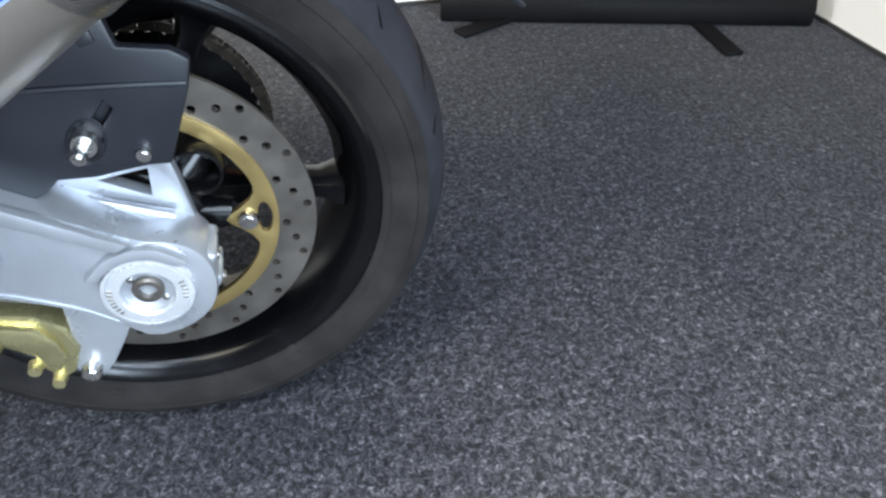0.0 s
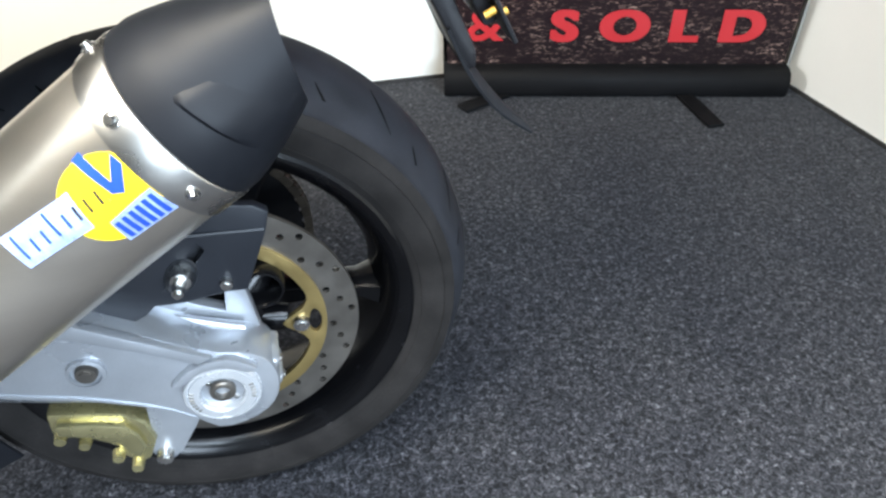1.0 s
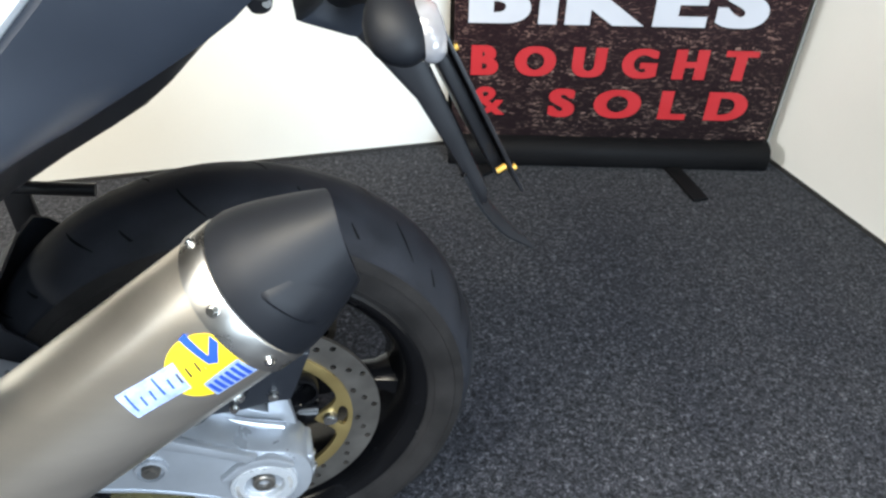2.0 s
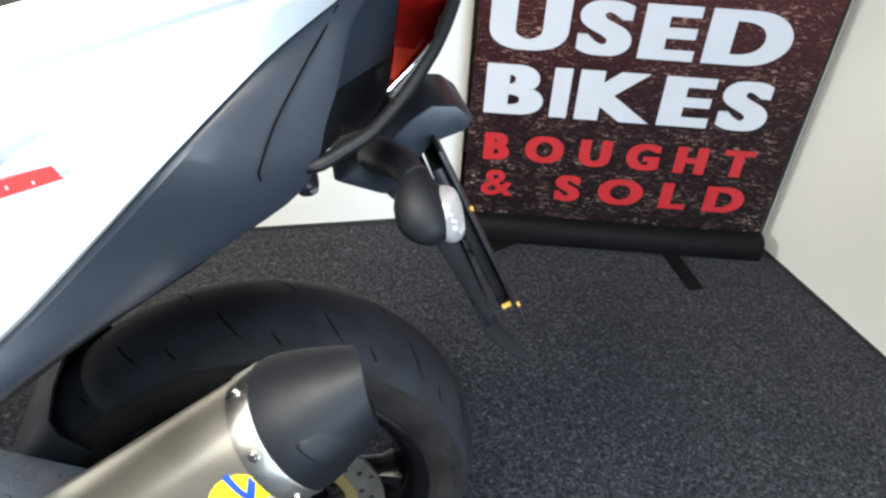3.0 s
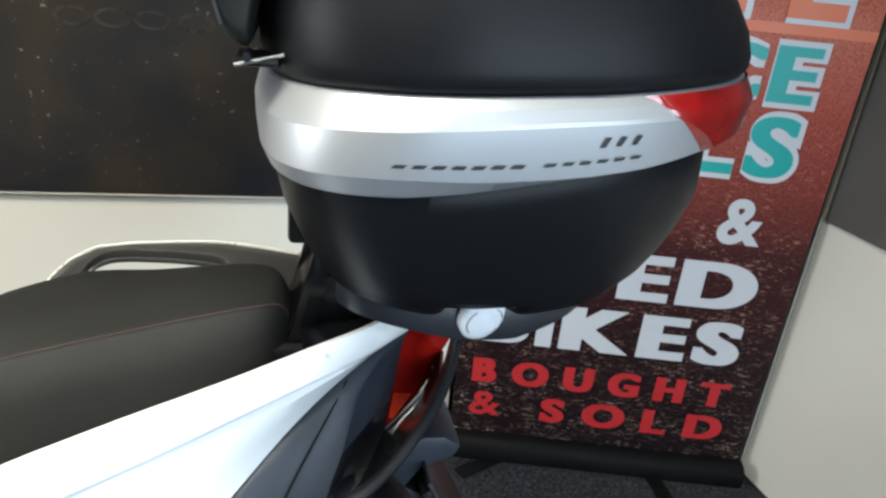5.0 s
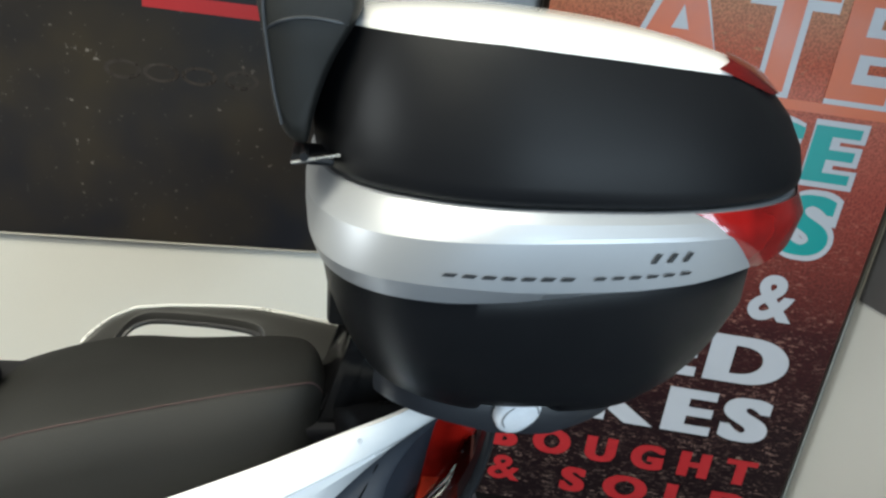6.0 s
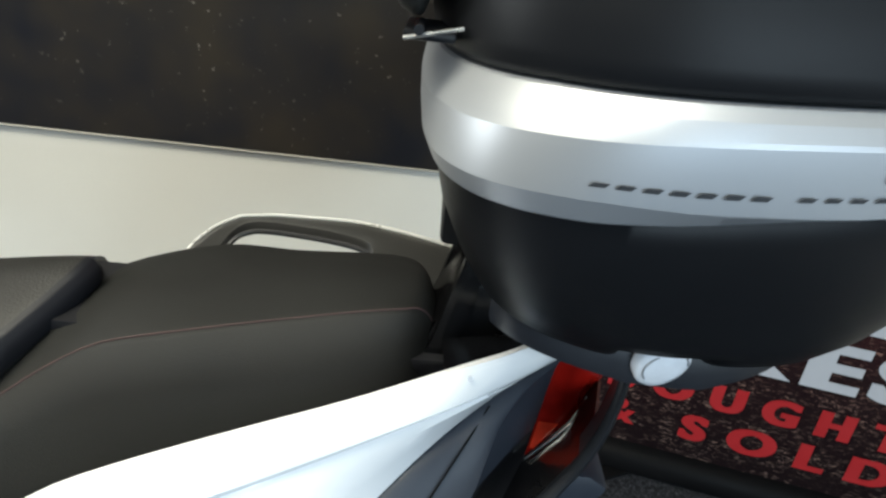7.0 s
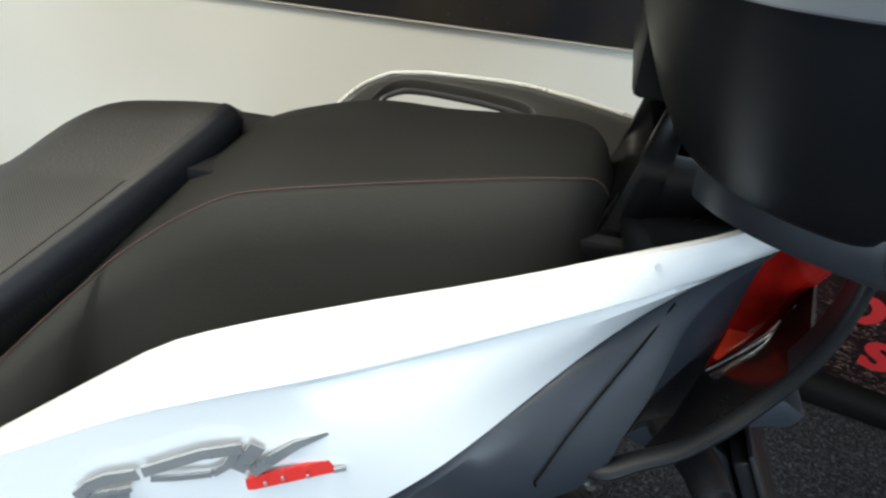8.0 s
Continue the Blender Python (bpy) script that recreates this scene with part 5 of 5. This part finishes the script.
plate(bm, [(0.000, 0.855), (0.045, 0.855), (0.058, 0.890), (0.075, 0.912), (0.140, 0.918), (0.190, 0.945), (0.200, 0.978), (0.060, 0.980), (0.036, 0.925)], -0.004, 0.082, (), 0.003)
part("rack_mount", bm, RIMBLK, rack, "black moulding that carries the rack")
bm = bmesh.new()
bd = Vector((0.20, -1.0, -0.34)).normalized()
bc = Vector((0.2035, -0.1055, 0.9865))
m4 = Matrix.Translation(bc) @ bd.to_track_quat("Z", "Y").to_matrix().to_4x4()
rows = [[m4 @ Vector((0.95 * r * math.cos(t), 1.16 * r * math.sin(t), z)) for t in (2 * math.pi * i / 36 for i in range(36))] for r, z in ((0.001, 0.0065), (0.009, 0.0062), (0.0155, 0.005), (0.0200, 0.003), (0.0222, 0.0), (0.0226, -0.006), (0.018, -0.012), (0.012, -0.030))]
grid(bm, rows, True, True)
part("badge", bm, BADGE, rack, "round domed silver badge")
bm = bmesh.new()
for a0, a1 in ((0.2, 1.1), (2.2, 3.9), (5.0, 5.7)):
    tube(bm, [m4 @ Vector((0.0165 * math.cos(a), 0.0165 * math.sin(a), 0.0048)) for a in np.linspace(a0, a1, 8)], 0.0007, 6, 16)
part("badge_mark", bm, SILVER, rack, smooth=False)
bm = bmesh.new()
block(bm, (0.1440, -0.103, 1.0005), (0.0045, 0.006, 0.012), 0.0012)
part("lock_pin", bm, CLAMP, rack, "small pale lock pin")

# side badge: slanting chrome strokes over a red bar
def on_flank(u, w, lift=0.0):
    return (u, flank(u, w) + 0.0012 - lift, w)


def stroke(name, pts, width, material, parent, lift=0.006):
    bm = bmesh.new()
    p = [np.array(on_flank(*q, lift)) for q in pts]
    d = (p[-1] - p[0]) / np.linalg.norm(p[-1] - p[0])
    nrm = np.cross(d, np.array((0.41, -0.9, 0.1)))
    wds = width if isinstance(width, (list, tuple)) else [width] * len(p)
    grid(bm, [[q - nrm * x / 2 for q, x in zip(p, wds)], [q + nrm * x / 2 for q, x in zip(p, wds)]])
    thicken(bm, 0.002)
    return part(name, bm, material, parent, smooth=False)


sp = panels[0]
for pts, wd in ((((-0.1012, 0.8595), (-0.1184, 0.8530), (-0.142, 0.8362)), (0.0018, 0.0050, 0.0072)), (((-0.1372, 0.8572), (-0.143, 0.8490), (-0.1490, 0.8400)), 0.0078),
                (((-0.1450, 0.8575), (-0.1647, 0.8580), (-0.1929, 0.8512)), 0.0058), (((-0.1480, 0.8555), (-0.1535, 0.8450), (-0.1612, 0.8400)), 0.0042), (((-0.1612, 0.8400), (-0.1780, 0.8418), (-0.1900, 0.8445)), 0.0030),
                (((-0.1955, 0.8500), (-0.2090, 0.8505), (-0.2180, 0.8468), (-0.2250, 0.8397)), 0.0062), (((-0.2250, 0.8395), (-0.2120, 0.8365), (-0.2010, 0.8350)), 0.0045), (((-0.1990, 0.8410), (-0.2140, 0.8412)), 0.0028)):
    stroke("badge_stroke", pts, [1.25 * x for x in wd] if isinstance(wd, tuple) else 1.25 * wd, BADGE_GREY, sp)
stroke("badge_bar", [(-0.0830, 0.8318), (-0.0860, 0.8310), (-0.1150, 0.8292), (-0.1420, 0.8268), (-0.1450, 0.8256)], [0.0070, 0.0106, 0.0112, 0.0106, 0.0066], BADGE_RED, sp, 0.0065)
stroke("badge_notch", [(-0.0920, 0.8306), (-0.0985, 0.8302)], 0.0030, SILVER, sp, 0.0092)
for u in (-0.1115, -0.1245, -0.1335):
    stroke("badge_notch", [(u, 0.8290), (u - 0.0014, 0.8286)], 0.0022, SILVER, sp, 0.0092)
bm = bmesh.new()
cyl(bm, (0.0715, -0.0822, 0.9398), (0, -0.8, 0.6), 0.0022, 0.003, 12)
part("panel_screw", bm, SILVER, sp)

# ---- top case on the rack ----
case = thing("top_case", (0.2, C, 0.99), "black top case with silver band, white lid and red reflectors", "top case", BIKE)
bm = bmesh.new()
rows = []
for k, half_w, u0, u1, nf, nr in ((0.0, 0.138, 0.085, 0.325, 3.1, 2.7), (0.010, 0.150, 0.073, 0.342, 3.1, 2.7), (0.07, 0.164, 0.063, 0.360, 3.1, 2.7), (0.14, 0.1735, 0.058, 0.369, 3.1, 2.7), (0.155, 0.1755, 0.057, 0.371, 3.1, 2.7), (0.23, 0.186, 0.052, 0.380, 3.2, 2.7), (0.34, 0.198, 0.046, 0.388, 3.3, 2.7), (0.46, 0.2085, 0.040, 0.395, 3.4, 2.7), (0.66, 0.2230, 0.031, 0.401, 3.6, 2.72), (0.86, 0.2300, 0.026, 0.395, 3.8, 2.75), (1.0, 0.2335, 0.024, 0.392, 3.9, 2.75), (1.03, 0.229, 0.028, 0.388, 3.9, 2.75)):
    ring_ = []
    for i in range(240):
        u, v = outline(2 * math.pi * i / 240, u0, u1, half_w, nf, nr)
        # recess behind the round badge
        dip = 0.050 * math.exp(-((u - 0.196) / 0.027) ** 4) if v < C and k < 0.15 else 0.0
        ring_.append((u, v + dip, level("keel", "waist", k, u)))
    rows.append(ring_)
grid(bm, rows, True, True)
lower = part("lower_shell", bm, BOXBLK, case, "matt black lower shell", 60)
bm = bmesh.new()
block(bm, (0.062, C + 0.01, 1.062), (0.05, 0.12, 0.090), 0.006)
part("latch_housing", bm, BOXBLK, lower)
bm = bmesh.new()
grid(bm, [[on_band(2 * math.pi * i / 128, a, b, k, lift) for i in range(128)] for a, b, k, lift in (("waist", "fold", -0.03, -0.012), ("waist", "chamfer", 0.0, -0.001), ("waist", "chamfer", 0.10, 0.0), ("waist", "chamfer", 0.94, 0.0), ("chamfer", "fold", 0.02, 0.0002), ("chamfer", "fold", 0.5, 0.001), ("chamfer", "fold", 0.95, 0.0005), ("fold", "rim", 0.05, 0.0), ("fold", "rim", 0.55, 0.0008), ("fold", "rim", 0.94, 0.0), ("fold", "rim", 1.0, -0.0015), ("fold", "rim", 1.0, -0.010))], True)
band = part("silver_band", bm, SILVER, case, "silver painted band with faint print", 9)
bm = bmesh.new()
grid(bm, [[(u, v, level("rim", "crown", k, u)) for u, v in (outline(2 * math.pi * i / 128, *form) for i in range(128))] for k, *form in ((0.008, 0.026, 0.400, 0.232, 2.95, 2.75), (0.02, 0.018, 0.410, 0.2410, 2.95, 2.75), (0.07, 0.0155, 0.4130, 0.2435, 2.95, 2.75), (0.16, 0.0135, 0.4130, 0.2440, 2.95, 2.75), (0.40, 0.0125, 0.4085, 0.2410, 2.95, 2.7), (0.68, 0.014, 0.3955, 0.2335, 2.95, 2.65), (0.90, 0.018, 0.376, 0.2240, 2.95, 2.6), (1.0, 0.021, 0.362, 0.2190, 2.95, 2.6))], True)
lid = part("lid", bm, BOXBLK, case, "matt black lid side", 60)
bm = bmesh.new()
rows = [[(u, v, level("rim", "crown", k, u)) for u, v in (outline(2 * math.pi * i / 128, *form) for i in range(128))] for k, *form in ((0.95, 0.0205, 0.369, 0.2215, 2.95, 2.6), (1.0, 0.0205, 0.363, 0.2200, 2.95, 2.6), (1.03, 0.023, 0.359, 0.2170, 2.95, 2.6), (1.10, 0.035, 0.342, 0.2040, 2.9, 2.5), (1.17, 0.065, 0.302, 0.1720, 2.8, 2.4), (1.215, 0.120, 0.262, 0.1120, 2.6, 2.3), (1.225, 0.170, 0.235, 0.0500, 2.4, 2.2), (1.225, 0.2075, 0.2125, 0.0025, 2.2, 2.2))]
grid(bm, rows, True, True)
part("lid_cover", bm, WHITE, lid, "white painted lid cover", 40)
for sgn in (-1, 1):
    bm = bmesh.new()
    rows = []
    for i, (a, b, k) in enumerate((("waist", "chamfer", 0.25), ("chamfer", "fold", 0.02), ("chamfer", "fold", 0.5), ("fold", "rim", 0.05), ("fold", "rim", 0.5), ("fold", "rim", 0.93))):
        f = (0.0, 0.07, 0.36, 0.66, 0.82, 1.0)[i]
        rows.append([on_band(sgn * radians(g), a, b, k, 0.0022 if 0 < j < 21 else -0.003) for j, g in enumerate(np.linspace(66 + 17 * f, 8, 22))])
    grid(bm, rows)
    part("reflector", bm, REDBOX, band, "red side reflector", 50)
    bm = bmesh.new()
    rows = []
    for i, (k, *form) in enumerate(((0.84, 0.0170, 0.3815, 0.2270, 2.95, 2.6), (0.97, 0.0205, 0.367, 0.2210, 2.95, 2.6), (1.03, 0.023, 0.359, 0.2170, 2.95, 2.6), (1.10, 0.035, 0.342, 0.2040, 2.9, 2.5))):
        pts = [outline(sgn * radians(g), form[0], form[1] + 0.002, form[2] + 0.002, *form[3:]) for g in np.linspace((56, 74, 68, 58)[i], 10, 16)]
        rows.append([(u, v, level("rim", "crown", k, u) + 0.0015) for u, v in pts])
    grid(bm, rows)
    part("lid_reflector", bm, DARKRED, lid, "dark red lid reflector", 50)
# faint print on the band
def dash(u0, u1, k0, k1, slant=0.0):
    """A slanting printed bar on the near side of the band, between two heights of its flat face."""
    bm = bmesh.new()
    rows = []
    for k, off in ((k0, 0.0), (k1, slant)):
        row = []
        for i in range(3):
            x = (u0 + (u1 - u0) * i / 2 + off - 0.210) / 0.199
            row.append(on_band(-math.acos(math.copysign(abs(x) ** (2.75 / 2 if x > 0 else 3.6 / 2), x)), "chamfer", "fold", k, 0.0022))
        rows.append(row)
    grid(bm, rows)
    return part("print_bar", bm, INK, band, smooth=False)


for i in range(7):
    dash(0.1030 + i * 0.0125, 0.1108 + i * 0.0125, 0.27, 0.34, 0.002)
for i in range(6):
    dash(0.199 + i * 0.0112, 0.2055 + i * 0.0112, 0.275, 0.335, 0.002)
for i in range(3):
    dash(0.2330 + i * 0.0105, 0.2365 + i * 0.0105, 0.56, 0.74, 0.003)
# backrest pad
PADPROF = [(0.0045, 1.2065), (-0.0040, 1.2120), (-0.0125, 1.2300), (-0.0180, 1.2595), (-0.0240, 1.2850), (-0.0280, 1.3060), (-0.0260, 1.3220), (-0.0140, 1.3320), (0.0080, 1.3330), (0.0300, 1.3250), (0.0420, 1.3080), (0.0385, 1.2910), (0.0240, 1.2610), (0.0150, 1.2300), (0.0110, 1.2080)]
prof = cr(PADPROF + [PADPROF[0]], 44)[:-1]
cu, cw = sum(p[0] for p in prof) / 43, sum(p[1] for p in prof) / 43
bm = bmesh.new()
rows = []
for v, k in ((-0.128, 0.80), (-0.126, 0.90), (-0.119, 0.98), (-0.106, 1.03), (-0.06, 1.05), (C, 1.05), (0.13, 1.05), (0.176, 1.03), (0.189, 0.98), (0.196, 0.90), (0.198, 0.80)):
    rows.append([(cu + (p[0] - cu) * k, v, cw + (p[1] - cw) * k) for p in prof])
grid(bm, rows, True, True)
pad = part("backrest_pad", bm, PAD, case, "black padded backrest with stitched seams", 60)
for i0, i1 in ((8, 34), (14, 30)):
    bm = bmesh.new()
    tube(bm, [(cu + (prof[i][0] - cu) * 0.94, v, cw + (prof[i][1] - cw) * 0.94) for i, v in ((i0, -0.1075), (i0 + 1, -0.1100))] + [(cu + (prof[i0][0] - cu) * (0.9 - 1.6 * s_), -0.1135 - 0.006 * math.sin(math.pi * s_), cw + (prof[i0][1] - cw) * 0.85 + 0.012 * s_) for s_ in (0.25, 0.55, 0.9)], 0.0013, 6, 24)
    part("pad_seam", bm, INK, pad)
bm = bmesh.new()
tube(bm, [(cu + (p[0] - cu) * 0.90, -0.1135, cw + (p[1] - cw) * 0.90) for p in prof[2:30]], 0.0012, 6, 40)
part("pad_seam", bm, INK, pad)
for pts in ([(-0.0215, -0.1265, 1.2790), (-0.0100, -0.1288, 1.2865), (0.0050, -0.1290, 1.2905), (0.0220, -0.1288, 1.2905), (0.0330, -0.1262, 1.2890)], [(-0.0060, -0.1275, 1.2200), (-0.0120, -0.1285, 1.2420), (-0.0165, -0.1285, 1.2650), (-0.0205, -0.1285, 1.2880), (-0.0215, -0.1285, 1.3050)]):
    bm = bmesh.new()
    tube(bm, pts, 0.0012, 6, 24)
    part("pad_seam", bm, INK, pad)
bm = bmesh.new()
cyl(bm, (0.018, -0.128, 1.1985), (1, 0, 0.25), 0.0014, 0.034, 8)
part("catch_pin", bm, STEEL, case, "small steel pin")
bm = bmesh.new()
block(bm, (0.016, -0.100, 1.196), (0.030, 0.05, 0.006), 0.002)
cyl(bm, (0.010, -0.118, 1.200), (0, 1, 0), 0.003, 0.03, 10)
part("hinge_catch", bm, BOXBLK, case, "small hinge catch")

# folded footrest on the far side
bm = bmesh.new()
tube(bm, [(-0.44, 0.245, 0.466), (-0.32, 0.25, 0.446), (-0.19, 0.25, 0.423)], 0.009, 10, 8)
part("footrest", bm, BLACK, bike, "black folded passenger footrest")
bm = bmesh.new()
block(bm, (-0.285, 0.252, 0.395), (0.034, 0.014, 0.10), 0.004)
part("footrest_post", bm, BLACK, bike)
